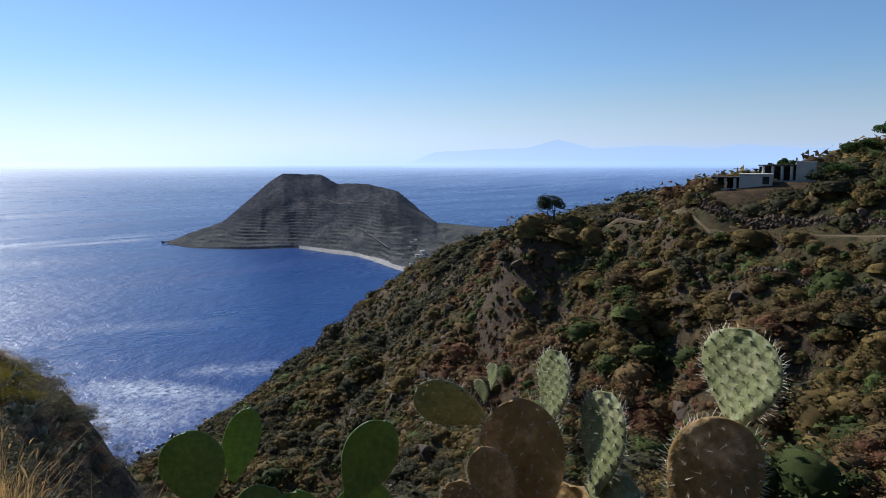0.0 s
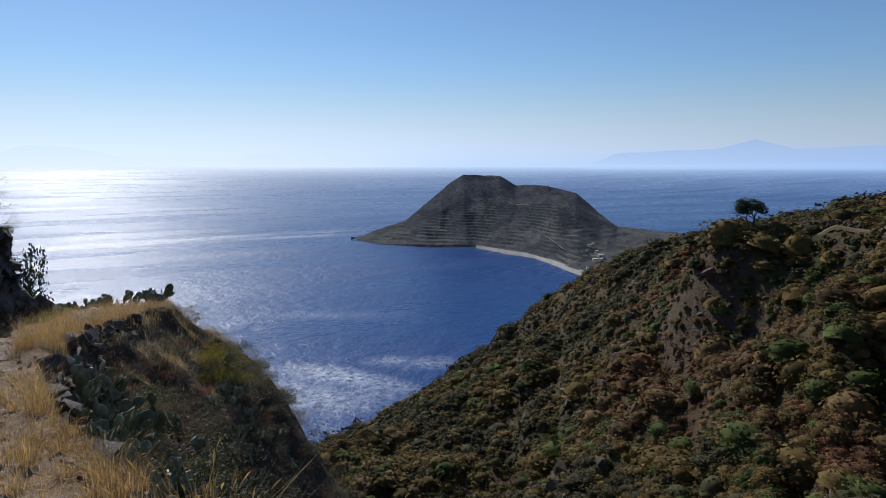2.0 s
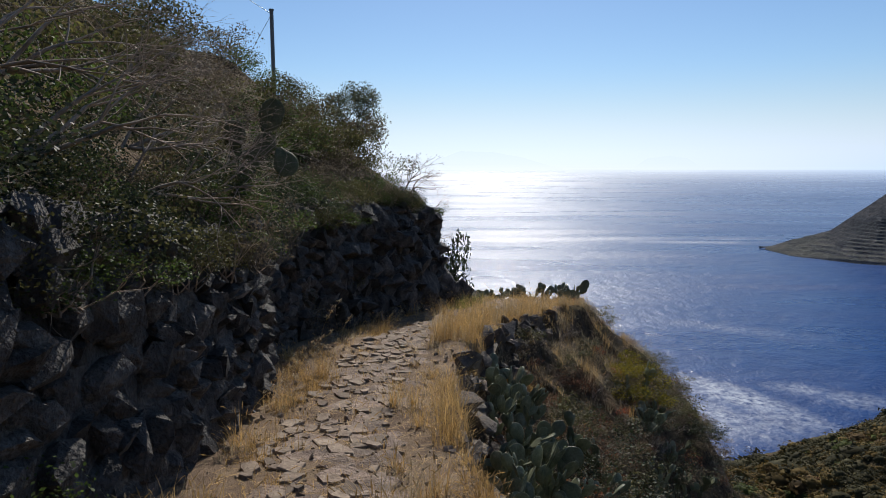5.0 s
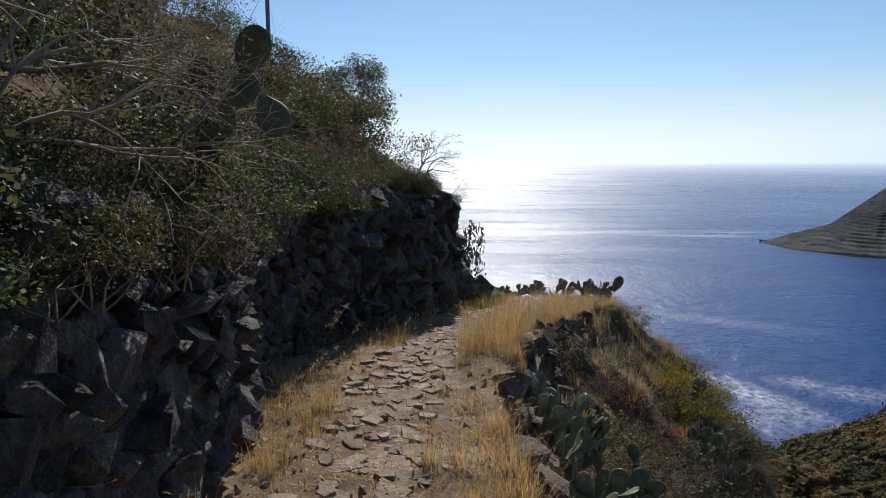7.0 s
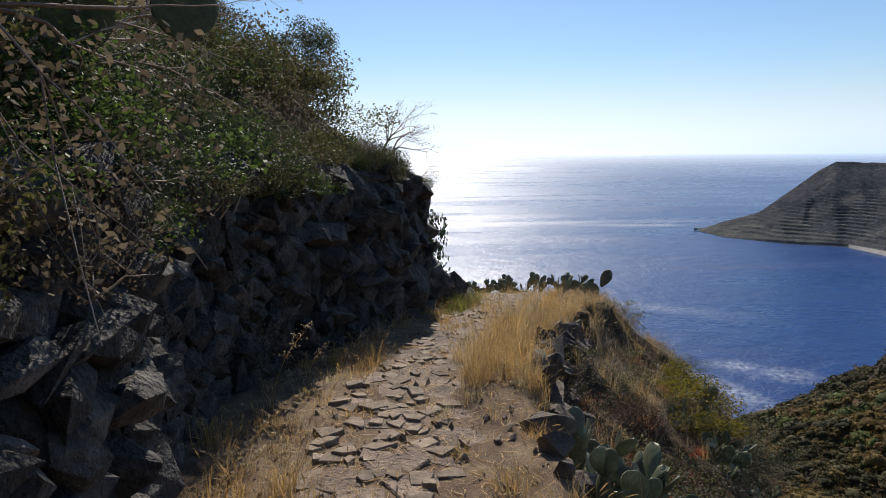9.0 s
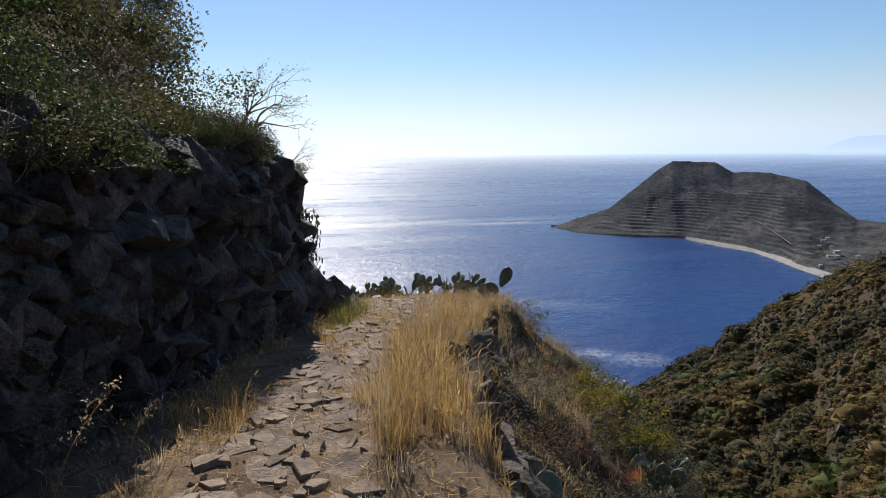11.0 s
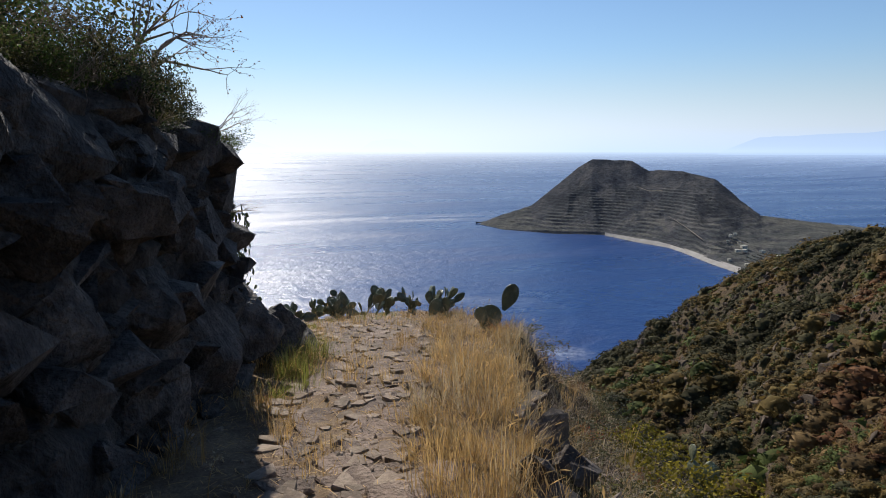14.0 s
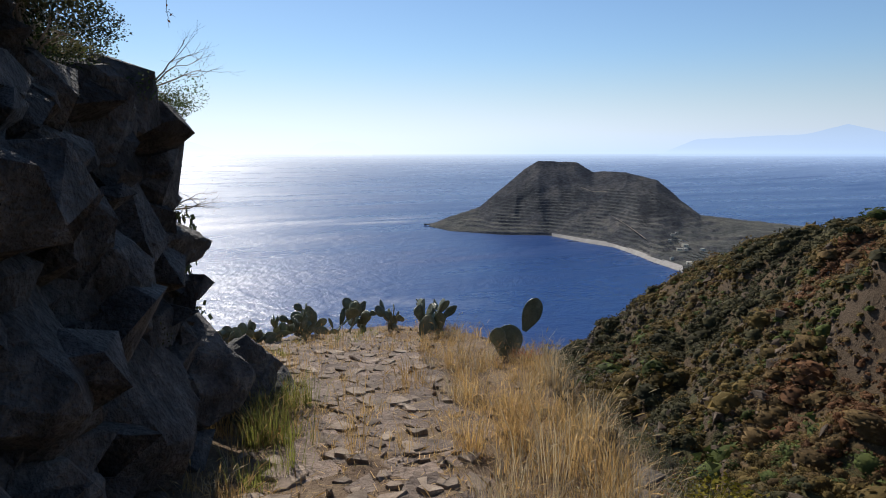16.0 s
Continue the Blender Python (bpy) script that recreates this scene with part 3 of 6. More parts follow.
CREST_D = (1085, 1090, 1120, 1170, 1200, 1220, 1230, 1230, 1210, 1200, 1180, 1150, 1110, 1060, 980, 900, 850)


def build_headland():
    a = np.linspace(24.5, 66, 230)
    u = np.r_[np.linspace(-0.04, 1.0, 190), np.linspace(1.02, 1.8, 24)]
    A, U = np.meshgrid(a, u, indexing="ij")
    hc, ds, dc = (np.interp(A, p, q) for p, q in ((HEAD_A, HEAD_H), (SHORE_A, SHORE_D), (HEAD_A, CREST_D)))
    D = ds + U * (dc - ds)
    rise = np.where(U < 1, np.clip(U, 0, 1) ** 1.25, np.clip(1 - (U - 1) * 1.6, -1, 1))
    low = (0.5 + 2.5 * step((A - 26) / 6)) * step(U / 0.03) - 6 * step(-U / 0.04)
    X, Y = D * np.sin(np.radians(A)), D * np.cos(np.radians(A))
    inner = np.clip(U * (1 - U) * 4, 0, 1) * (U < 1)
    h = low + (hc - 3) * rise
    gully = fbm(A * 0.55, D / 160, 4, 40)
    h = h + inner * hc * 0.13 * gully
    tall = 3.6
    h = h + 1.6 * fbm(X / 40, Y / 40, 3, 55) * inner
    k = np.floor(h / tall)
    terraced = tall * (k + step((h / tall - k) * 3.2 - 1.1))
    w = np.clip(inner * 2.2, 0, 1) * step((66 - h) / 14) * step((A - 27) / 3) * np.clip(0.75 + 1.6 * fbm(A * 0.8, h / 16, 3, 44), 0, 1)
    h = h * (1 - 0.92 * w) + terraced * 0.92 * w + (0.25 + 0.95 * (1 - w)) * fbm(X / 12, Y / 12, 3, 50) * step(U * 8)
    v = np.stack([X, Y, SEA_Z + h], -1).reshape(-1, 3)
    i = np.arange(A.size).reshape(A.shape)
    f = np.stack([i[:-1, :-1], i[:-1, 1:], i[1:, 1:], i[1:, :-1]], -1).reshape(-1, 4)
    tagged(new("headland", mesh_of("headland", v, f[:, ::-1], M_HEAD, True)), "dark terraced rocky headland rising from the sea", "headland", kind="structure")
    # shingle beach along the bay
    a = np.linspace(35.2, 45.5, 60)
    w = np.interp(a, (35.2, 37, 41, 45.5), (1.5, 7, 12, 14))
    d = np.interp(a, SHORE_A, SHORE_D)
    rows = [(d - 3, np.full_like(d, 0.2)), (d + w * 0.5, np.full_like(d, 3.0)), (d + w, np.full_like(d, 4.2)), (d + w + 1, np.full_like(d, 0.0))]
    v = np.concatenate([np.stack([q * np.sin(np.radians(a)), q * np.cos(np.radians(a)), SEA_Z + z], -1) for q, z in rows])
    i = np.arange(len(v)).reshape(4, -1)
    f = np.stack([i[:-1, :-1], i[:-1, 1:], i[1:, 1:], i[1:, :-1]], -1).reshape(-1, 4)
    tagged(new("beach", mesh_of("beach", v, f, M_BEACH)), "pale curved shingle beach at the bay's edge", "beach", kind="structure")


build_headland()


def far_island(label, az, el, material, d=4700):
    """A distant island in the haze: one glowing sheet, outlined to fit the camera's view."""
    a = np.linspace(az[0], az[-1], 160)
    e = np.interp(a, az, el) + 0.05 * fbm(a * 1.5, a * 0, 4, 60) * np.clip(np.interp(a, az, el), 0, 1)
    ar = np.radians(a)
    rows = []
    for off, top in ((0, False), (60, True), (120, False)):
        q = d + off
        rows.append(np.stack([q * np.sin(ar), q * np.cos(ar), 1.5 + (q * np.tan(np.radians(e)) if top else np.full_like(ar, -q * math.tan(radians(0.45))))], -1))
    v = np.concatenate(rows[:2])
    i = np.arange(len(v)).reshape(2, -1)
    f = np.stack([i[:-1, :-1], i[:-1, 1:], i[1:, 1:], i[1:, :-1]], -1).reshape(-1, 4)
    ob = tagged(new("backdrop", mesh_of("backdrop", v, f, material)), label, "island", kind="structure")
    ob.visible_shadow = False
    return ob


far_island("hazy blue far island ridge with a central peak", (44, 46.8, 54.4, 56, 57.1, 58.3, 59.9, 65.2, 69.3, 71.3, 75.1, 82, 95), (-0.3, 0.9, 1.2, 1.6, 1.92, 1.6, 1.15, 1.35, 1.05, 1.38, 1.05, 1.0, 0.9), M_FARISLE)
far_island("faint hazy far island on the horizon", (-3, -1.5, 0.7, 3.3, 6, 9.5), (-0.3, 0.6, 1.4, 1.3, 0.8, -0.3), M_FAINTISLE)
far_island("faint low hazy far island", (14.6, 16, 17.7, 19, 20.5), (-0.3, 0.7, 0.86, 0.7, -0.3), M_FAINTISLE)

# ---- builders of things ----
def hull_mesh(name, points, material, smooth=False):
    bm = bmesh.new()
    for p in points:
        bm.verts.new(p)
    out = bmesh.ops.convex_hull(bm, input=bm.verts)
    bmesh.ops.delete(bm, geom=list({g for g in out["geom_interior"] + out["geom_unused"] if isinstance(g, bmesh.types.BMVert)}), context="VERTS")
    bmesh.ops.recalc_face_normals(bm, faces=bm.faces)
    me = bpy.data.meshes.new(name)
    bm.to_mesh(me)
    bm.free()
    if material:
        me.materials.append(material)
    return me


def rock_points(r, n=17, box=1.15):
    """Corners of a broken stone about one unit across."""
    p = r.normal(size=(n, 3))
    p /= np.linalg.norm(p, axis=1)[:, None]
    return np.clip(p * r.uniform(0.55, 1.2, (n, 1)) * r.uniform(0.8, 1.2, 3), -box, box) * 0.62


STONES = [hull_mesh("stone", rock_points(rng), M_STONE) for _ in range(14)]
SLABS = []
for _ in range(12):
    k = rng.integers(6, 9)
    a = np.sort(rng.uniform(0, 2 * np.pi, k) * 0.25 + np.arange(k) * 2 * np.pi / k)
    q = np.stack([np.cos(a), np.sin(a)], -1) * rng.uniform(0.34, 0.62, (k, 1))
    top = np.c_[q * 0.93, rng.uniform(0.42, 0.5, k)]
    SLABS.append(hull_mesh("slab", np.r_[top, np.c_[q, np.full(k, 0.28)], np.c_[q * 0.97, np.full(k, -0.5)]], M_PAVE))


def placed(loc, rot, size):
    return Matrix.LocRotScale(Vector(loc), Euler(rot), Vector(size))


def arrays_of(me):
    v = np.empty(len(me.vertices) * 3)
    me.vertices.foreach_get("co", v)
    me.calc_loop_triangles()
    f = np.empty(len(me.loop_triangles) * 3, int)
    me.loop_triangles.foreach_get("vertices", f)
    return v.reshape(-1, 3), f.reshape(-1, 3)


def joined(name, protos, places, material, smooth=False):
    """One mesh of many placed copies. places: rows of x, y, z, three turns, three sizes."""
    V, F, base = [], [], 0
    for k, (v, f) in enumerate(protos):
        P = places[k::len(protos)]
        if not len(P):
            continue
        c, s = np.cos(P[:, 3:6]), np.sin(P[:, 3:6])
        w = v[None] * P[:, None, 6:9]
        y, z = w[..., 1] * c[:, None, 0] - w[..., 2] * s[:, None, 0], w[..., 1] * s[:, None, 0] + w[..., 2] * c[:, None, 0]
        x, z = w[..., 0] * c[:, None, 1] + z * s[:, None, 1], -w[..., 0] * s[:, None, 1] + z * c[:, None, 1]
        x, y = x * c[:, None, 2] - y * s[:, None, 2], x * s[:, None, 2] + y * c[:, None, 2]
        w = np.stack([x, y, z], -1) + P[:, None, :3]
        V.append(w.reshape(-1, 3))
        F.append((f[None] + (np.arange(len(P)) * len(v))[:, None, None] + base).reshape(-1, f.shape[1]))
        base += len(P) * len(v)
    return mesh_of(name, np.concatenate(V), np.concatenate(F), material, smooth)


def bush_arrays(r, around, rings, leaves, leaf):
    """A low rounded bush one unit wide: a lumpy dome under a skin of small leaf sprays."""
    lump = r.normal(size=(5, 3))
    lump /= np.linalg.norm(lump, axis=1)[:, None]
    gain = r.uniform(-0.16, 0.2, 5)

    def skin(d):
        return d * (0.46 * (1 + (np.maximum(d @ lump.T, 0) ** 3) @ gain))[:, None]

    a = np.arange(around) * 2 * np.pi / around
    dirs = [np.stack([np.cos(a + 0.4 * k) * math.cos(e), np.sin(a + 0.4 * k) * math.cos(e), np.full(around, math.sin(e))], -1) for k, e in enumerate(np.linspace(-0.3, 1.15, rings))]
    v = skin(np.concatenate(dirs + [np.array([[0, 0, 1.0]])])) * 0.86
    f = []
    for k in range(rings - 1):
        for i in range(around):
            p, q = k * around + i, k * around + (i + 1) % around
            f += [(p, q, q + around), (p, q + around, p + around)]
    f += [((rings - 1) * around + i, (rings - 1) * around + (i + 1) % around, rings * around) for i in range(around)]
    d = r.normal(size=(leaves, 3))
    d[:, 2] = np.abs(d[:, 2]) * 1.1 - 0.1
    d /= np.linalg.norm(d, axis=1)[:, None]
    p = skin(d) * r.uniform(0.84, 1.24, (leaves, 1))
    nrm = d + r.normal(size=d.shape) * 0.55
    nrm /= np.linalg.norm(nrm, axis=1)[:, None]
    t1 = np.cross(nrm, r.normal(size=d.shape))
    t1 /= np.linalg.norm(t1, axis=1)[:, None]
    t2 = np.cross(nrm, t1)
    s = leaf * r.uniform(0.6, 1.3, (leaves, 1))
    w = np.stack([p + t1 * s, p - t1 * s * 0.5 + t2 * s * 0.8, p - t1 * s * 0.5 - t2 * s * 0.8], 1).reshape(-1, 3)
    return np.r_[v, w], np.r_[np.array(f), np.arange(len(w)).reshape(-1, 3) + len(v)]


def leaf_quads(r, centres, size, up=0.3, long=1.8):
    """Small four-cornered leaves at the centres, turned at random."""
    n = len(centres)
    a = r.normal(size=(n, 3))
    a[:, 2] += up
    a /= np.linalg.norm(a, axis=1)[:, None]
    b = np.cross(a, r.normal(size=(n, 3)))
    b /= np.linalg.norm(b, axis=1)[:, None]
    s = size * r.uniform(0.6, 1.3, (n, 1))
    v = np.stack([centres - a * s * long / 2, centres + b * s / 2, centres + a * s * long / 2, centres - b * s / 2], 1)
    return v.reshape(-1, 3), np.arange(n * 4).reshape(-1, 4)


def crown_points(r, n, lobes, flat=0.8):
    """Points near the skins of several lobes, so that the outline is uneven and has gaps."""
    c = r.normal(size=(lobes, 3)) * (0.34, 0.34, 0.22) + (0, 0, 0.55)
    c[:, 2] = np.clip(c[:, 2], 0.3, 0.9)
    rad = r.uniform(0.2, 0.42, lobes)
    k = r.integers(0, lobes, n)
    d = r.normal(size=(n, 3))
    d /= np.linalg.norm(d, axis=1)[:, None]
    p = c[k] + d * rad[k][:, None] * r.uniform(0.55, 1.08, (n, 1)) * (1, 1, flat)
    p[:, 2] = np.abs(p[:, 2])
    return p


def limb_mesh(name, segments, material, sides=4):
    """Tapered limbs: rows of start, end, radius at the start, radius at the end."""
    S = np.array([[*a, *b, ra, rb] for a, b, ra, rb in segments])
    d = S[:, 3:6] - S[:, :3]
    d /= np.maximum(np.linalg.norm(d, axis=1)[:, None], 1e-9)
    ref = np.where(np.abs(d[:, 2:3]) > 0.9, [[1.0, 0, 0]], [[0, 0, 1.0]])
    u = np.cross(d, ref)
    u /= np.linalg.norm(u, axis=1)[:, None]
    w = np.cross(d, u)
    a = np.arange(sides) * 2 * np.pi / sides
    ring = np.cos(a)[None, :, None] * u[:, None] + np.sin(a)[None, :, None] * w[:, None]
    V = np.concatenate([S[:, None, :3] + ring * S[:, 6, None, None], S[:, None, 3:6] + ring * S[:, 7, None, None]], 1)
    i = np.arange(sides)
    f = np.stack([i, (i + 1) % sides, (i + 1) % sides + sides, i + sides], -1)
    F = f[None] + (np.arange(len(S)) * 2 * sides)[:, None, None]
    return mesh_of(name, V.reshape(-1, 3), F.reshape(-1, 4), material, True)


def grow(r, start, way, length, radius, depth, out, spread=0.55, pull=(0, 0, 0.12), forks=(2, 4), bends=3):
    """A limb with bends that forks into thinner ones. Collects segments and tips."""
    p, d = np.array(start, float), np.array(way, float)
    ra = radius
    for _ in range(bends):
        d = d + r.normal(size=3) * 0.18 + np.array(pull)
        d /= np.linalg.norm(d)
        q = p + d * length / bends
        rb = ra * 0.86
        out.append((p, q, ra, rb))
        p, ra = q, rb
    if depth > 0:
        for _ in range(r.integers(*forks)):
            e = d + r.normal(size=3) * spread
            e /= np.linalg.norm(e)
            grow(r, p, e, length * r.uniform(0.55, 0.85), ra * 0.7, depth - 1, out, spread, pull, forks, bends)


def shrub(label, leaf_mat, leaves, leaf, seed, lobes=7, depth=2):
    """A shrub one unit wide: branches and leaves."""
    r = np.random.default_rng(seed)
    root = tagged(new("shrub"), label, "shrub")
    seg = []
    for _ in range(5):
        d = r.normal(size=3) * (0.7, 0.7, 0.2) + (0, 0, 0.9)
        grow(r, (r.normal() * 0.05, r.normal() * 0.05, -0.05), d / np.linalg.norm(d), 0.34, 0.014, depth, seg, 0.6)
    child("stem", limb_mesh("stem", seg, M_TWIG, 3), root)
    if leaves:
        v, f = leaf_quads(r, crown_points(r, leaves, lobes), leaf)
        child("leaves", mesh_of("leaves", v, f, leaf_mat), root)
    return root


def spread_copies(protos, places, group=""):
    """Each prototype is moved to its first place and copied to its others. places: x, y, z, turn, width, height."""
    for k, p in enumerate(protos):
        rows = places[k::len(protos)]
        if group:
            p["group"] = group
        for x, y, z, turn, w, h in rows[1:]:
            copy_thing(p, placed((x, y, z), (0, 0, turn), (w, w, h)))
        x, y, z, turn, w, h = rows[0]
        p.matrix_basis = placed((x, y, z), (0, 0, turn), (w, w, h))


def z_at(x, y):
    return float(land(np.array([x]), np.array([y]))[0])


# ---- prickly pears ----
def pad_half(t):
    """Half the width of a pad at the height t: a narrow foot, widest above the middle, round on top."""
    return 0.36 * math.sqrt(max(0.0, 1 - ((t - 0.6) / 0.4) ** 2)) if t > 0.6 else 0.07 + 0.29 * math.sin(math.pi / 2 * t / 0.6) ** 1.15


def pad_mesh(name, material, r, nu=14, nv=10, wart=0.0):
    """A flat egg-shaped pad, one unit high from its base at the origin, standing in the xz plane."""
    V = []
    for i in range(nv + 1):
        t = 1 - (1 - i / nv) ** 1.6
        half = pad_half(t)
        thick = 0.055 * (math.sin(math.pi * min(max(t, 0.04), 0.985)) ** 0.5)
        for j in range(nu):
            a = 2 * math.pi * j / nu
            warp = 0.03 * math.sin(3 * t + 2 * math.cos(a))
            x = half * math.cos(a)
            w = wart * max(0.0, math.cos(2 * math.pi * x / 0.13) * math.cos(2 * math.pi * t / 0.2)) * min(1.0, 3 * abs(math.sin(a)))
            V.append((x, (thick + w) * math.sin(a) + warp, t))
    i = np.arange((nv + 1) * nu).reshape(nv + 1, nu)
    f = np.stack([i[:-1], np.roll(i, -1, 1)[:-1], np.roll(i, -1, 1)[1:], i[1:]], -1).reshape(-1, 4)
    return mesh_of(name, V, f, material, True)


def spine_mesh(r, n_rows=9):
    """Rows of wart-like cushions with pale spines, for both faces of a pad."""
    seg, dots = [], []
    for i in range(1, n_rows + 1):
        t = 0.1 * i
        half = pad_half(t)
        thick = 0.055 * math.sin(math.pi * min(t, 0.985)) ** 0.5
        for j in range(-4, 5):
            x = 0.13 * (j + 0.5 * (i % 2))
            if abs(x) > half * 0.96:
                continue
            warp = 0.03 * math.sin(3 * t + 2 * x / half)
            y0 = thick * math.sqrt(max(0, 1 - (x / half) ** 2)) + 0.016
            for side in (-1, 1):
                p = np.array((x, side * y0 + warp, t))
                for _ in range(3):
                    d = np.array((x * 0.8 + r.normal() * 0.5, side * 1.0, r.normal() * 0.5 + 0.3))
                    d /= np.linalg.norm(d)
                    seg.append((p - d * 0.01, p + d * r.uniform(0.03, 0.09), 0.0026, 0.0008))
                dots.append((p - np.array((0, side * 0.02, 0.012)), p + np.array((0, side * 0.004, 0.01)), 0.014, 0.006))
    for i in range(30):
        t = 0.22 + 0.775 * i / 29
        for side in (-1, 1):
            p = np.array((side * pad_half(t), 0.03 * math.sin(3 * t + 2 * side), t))
            for _ in range(2):
                d = np.array((side * (1.05 - t) * 1.3 + r.normal() * 0.25, r.normal() * 0.45, max(0, t - 0.55) * 2.2 + r.normal() * 0.25))
                d /= np.linalg.norm(d)
                seg.append((p - d * 0.01, p + d * r.uniform(0.03, 0.1), 0.0026, 0.0008))
    return limb_mesh("spine_cover", seg, M_SPINE, 3), limb_mesh("areole_cover", dots, M_AREOLE_SHADE, 6)


PADS = [pad_mesh("pad", M_PAD_SMOOTH, rng, 24, 18) for _ in range(3)]
PADS_WARTY = [pad_mesh("pad", M_PAD, rng, 64, 44, 0.022) for _ in range(2)]
PADS_GREY = [pad_mesh("pad", M_PAD_GREY_BACKLIT, rng) for _ in range(3)]
PADS_SHADED = [pad_mesh("pad", M_PAD_SHADED, rng) for _ in range(2)]
PADS_OLD = [pad_mesh("pad", M_PAD_OLD, rng, 48, 32, 0.012) for _ in range(2)]
SPINES, AREOLES = spine_mesh(rng)


def pad_pose(base, up, facing, w, h):
    up, facing = Vector(up).normalized(), Vector(facing)
    x = up.cross(facing).normalized() * -1
    y = up.cross(x) * -1
    m = Matrix((x, y, up)).transposed().to_4x4()
    return Matrix.Translation(base) @ m @ Matrix.Diagonal((w / 0.72, h, h, 1))


def cactus(base, height, size, seed, label="grey-green prickly pear with flat oval pads", lean=(0, 0)):
    """A prickly pear that stacks pads on the rims of older pads."""
    r = np.random.default_rng(seed)
    root = tagged(new("prickly_pear"), label, "cactus")
    root.location = base
    todo = [((r.normal() * 0.06, r.normal() * 0.06, -0.08), Vector((r.normal() * 0.25 + lean[0], r.normal() * 0.25 + lean[1], 1)).normalized(), 0)]
    for k in range(r.integers(1, 3)):
        todo.append(((r.normal() * 0.25, r.normal() * 0.25, -0.08), Vector((r.normal() * 0.5, r.normal() * 0.5, 1)).normalized(), 0))
    count = 0
    while todo and count < 22:
        p, up, level = todo.pop(0)
        h = size * r.uniform(0.8, 1.2) * (1.0 if level < 3 else 0.85)
        a = r.uniform(0, math.pi)
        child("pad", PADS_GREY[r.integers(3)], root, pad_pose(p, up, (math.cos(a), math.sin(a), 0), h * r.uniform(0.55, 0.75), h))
        count += 1
        tip = Vector(p) + up * h * 0.93
        if tip.z < height - size * 0.5:
            side = up.cross(Vector((math.cos(a), math.sin(a), 0))).normalized()
            for _ in range(r.integers(1, 4)):
                s = r.uniform(-1, 1)
                e = (up + side * s * 0.8 + Vector(r.normal(size=3)) * 0.25 + Vector((0, 0, 0.25))).normalized()
                todo.append((tuple(tip + side * s * h * 0.22 - up * h * 0.1 * abs(s)), e, level + 1))
    return root


def path_cactus():
    """The spiny prickly pear at the start of the walk, with its pads one by one."""
    root = tagged(new("prickly_pear"), "spiny grey-green prickly pear with brown old pads", "cactus")
    root.location = (1.05, 0.6, z_at(1.05, 0.6))
    o = root.location
    face, dull = Vector((-0.80, 0.42, 0.2)), Vector((-0.86, -0.3, 0.25))
    across = Vector((0.68, -0.73, 0))
    # middle, lean across, height, width, old, lean towards the eye
    pads = [((0.90, 0.79, 1.10), -1.3, 0.15, 0.085, False, 0.3), ((0.935, 0.65, 1.02), -0.25, 0.24, 0.15, True, 0.1), ((1.02, 0.65, 1.135), 0.12, 0.145, 0.095, False, 0.0),
            ((0.99, 0.53, 1.075), 0.05, 0.18, 0.10, False, 0.1), ((1.17, 0.37, 1.18), 0.1, 0.175, 0.13, False, 0.0), ((1.08, 0.38, 1.03), 0.45, 0.21, 0.15, True, 0.1),
            ((0.97, 0.49, 0.97), 0.1, 0.14, 0.13, False, 0.2), ((0.86, 0.66, 1.01), -0.55, 0.13, 0.075, True, 0.2), ((0.83, 0.70, 0.95), -0.3, 0.12, 0.09, True, 0.2),
            ((0.93, 0.72, 1.165), 0.1, 0.05, 0.032, False, 0.0), ((0.90, 0.72, 1.145), -0.2, 0.045, 0.035, False, 0.0)]
    for k, (c, lean, h, w, old, tilt) in enumerate(pads):
        up = (Vector((0, 0, 1)) + across * math.tan(lean) * 0.9 - face * tilt * 0.5).normalized() if abs(lean) < 1 else (across * math.copysign(1, lean) + Vector((0, 0, 0.42))).normalized()
        p = child("pad", (PADS_OLD[k % 2] if old else PADS_WARTY[k % 2]), root, pad_pose(Vector(c) - o - up * h * 0.5, up, (dull if old else face) + across * (0.22 * math.sin(k * 2.1)), w * (1.0 if old else 1.3), h), "brown scarred old pad" if old else "")
        child("spine_cover", SPINES, p)
        if not old:
            child("areole_cover", AREOLES, p)
    for c, h, w, lean in (((1.0, 0.60, 0.80), 0.34, 0.22, 0.1), ((1.06, 0.55, 0.5), 0.4, 0.26, -0.1), ((1.05, 0.6, 0.1), 0.5, 0.3, 0.05), ((1.02, 0.42, 0.82), 0.34, 0.2, 0.2), ((0.92, 0.7, 0.82), 0.3, 0.19, -0.2), ((1.05, 0.6, -0.25), 0.45, 0.3, 0.0)):
        up = (Vector((0, 0, 1)) + across * lean).normalized()
        child("pad", PADS_OLD[0], root, pad_pose(Vector(c) - o - up * h * 0.5, up, face, w, h), "brown scarred old pad")


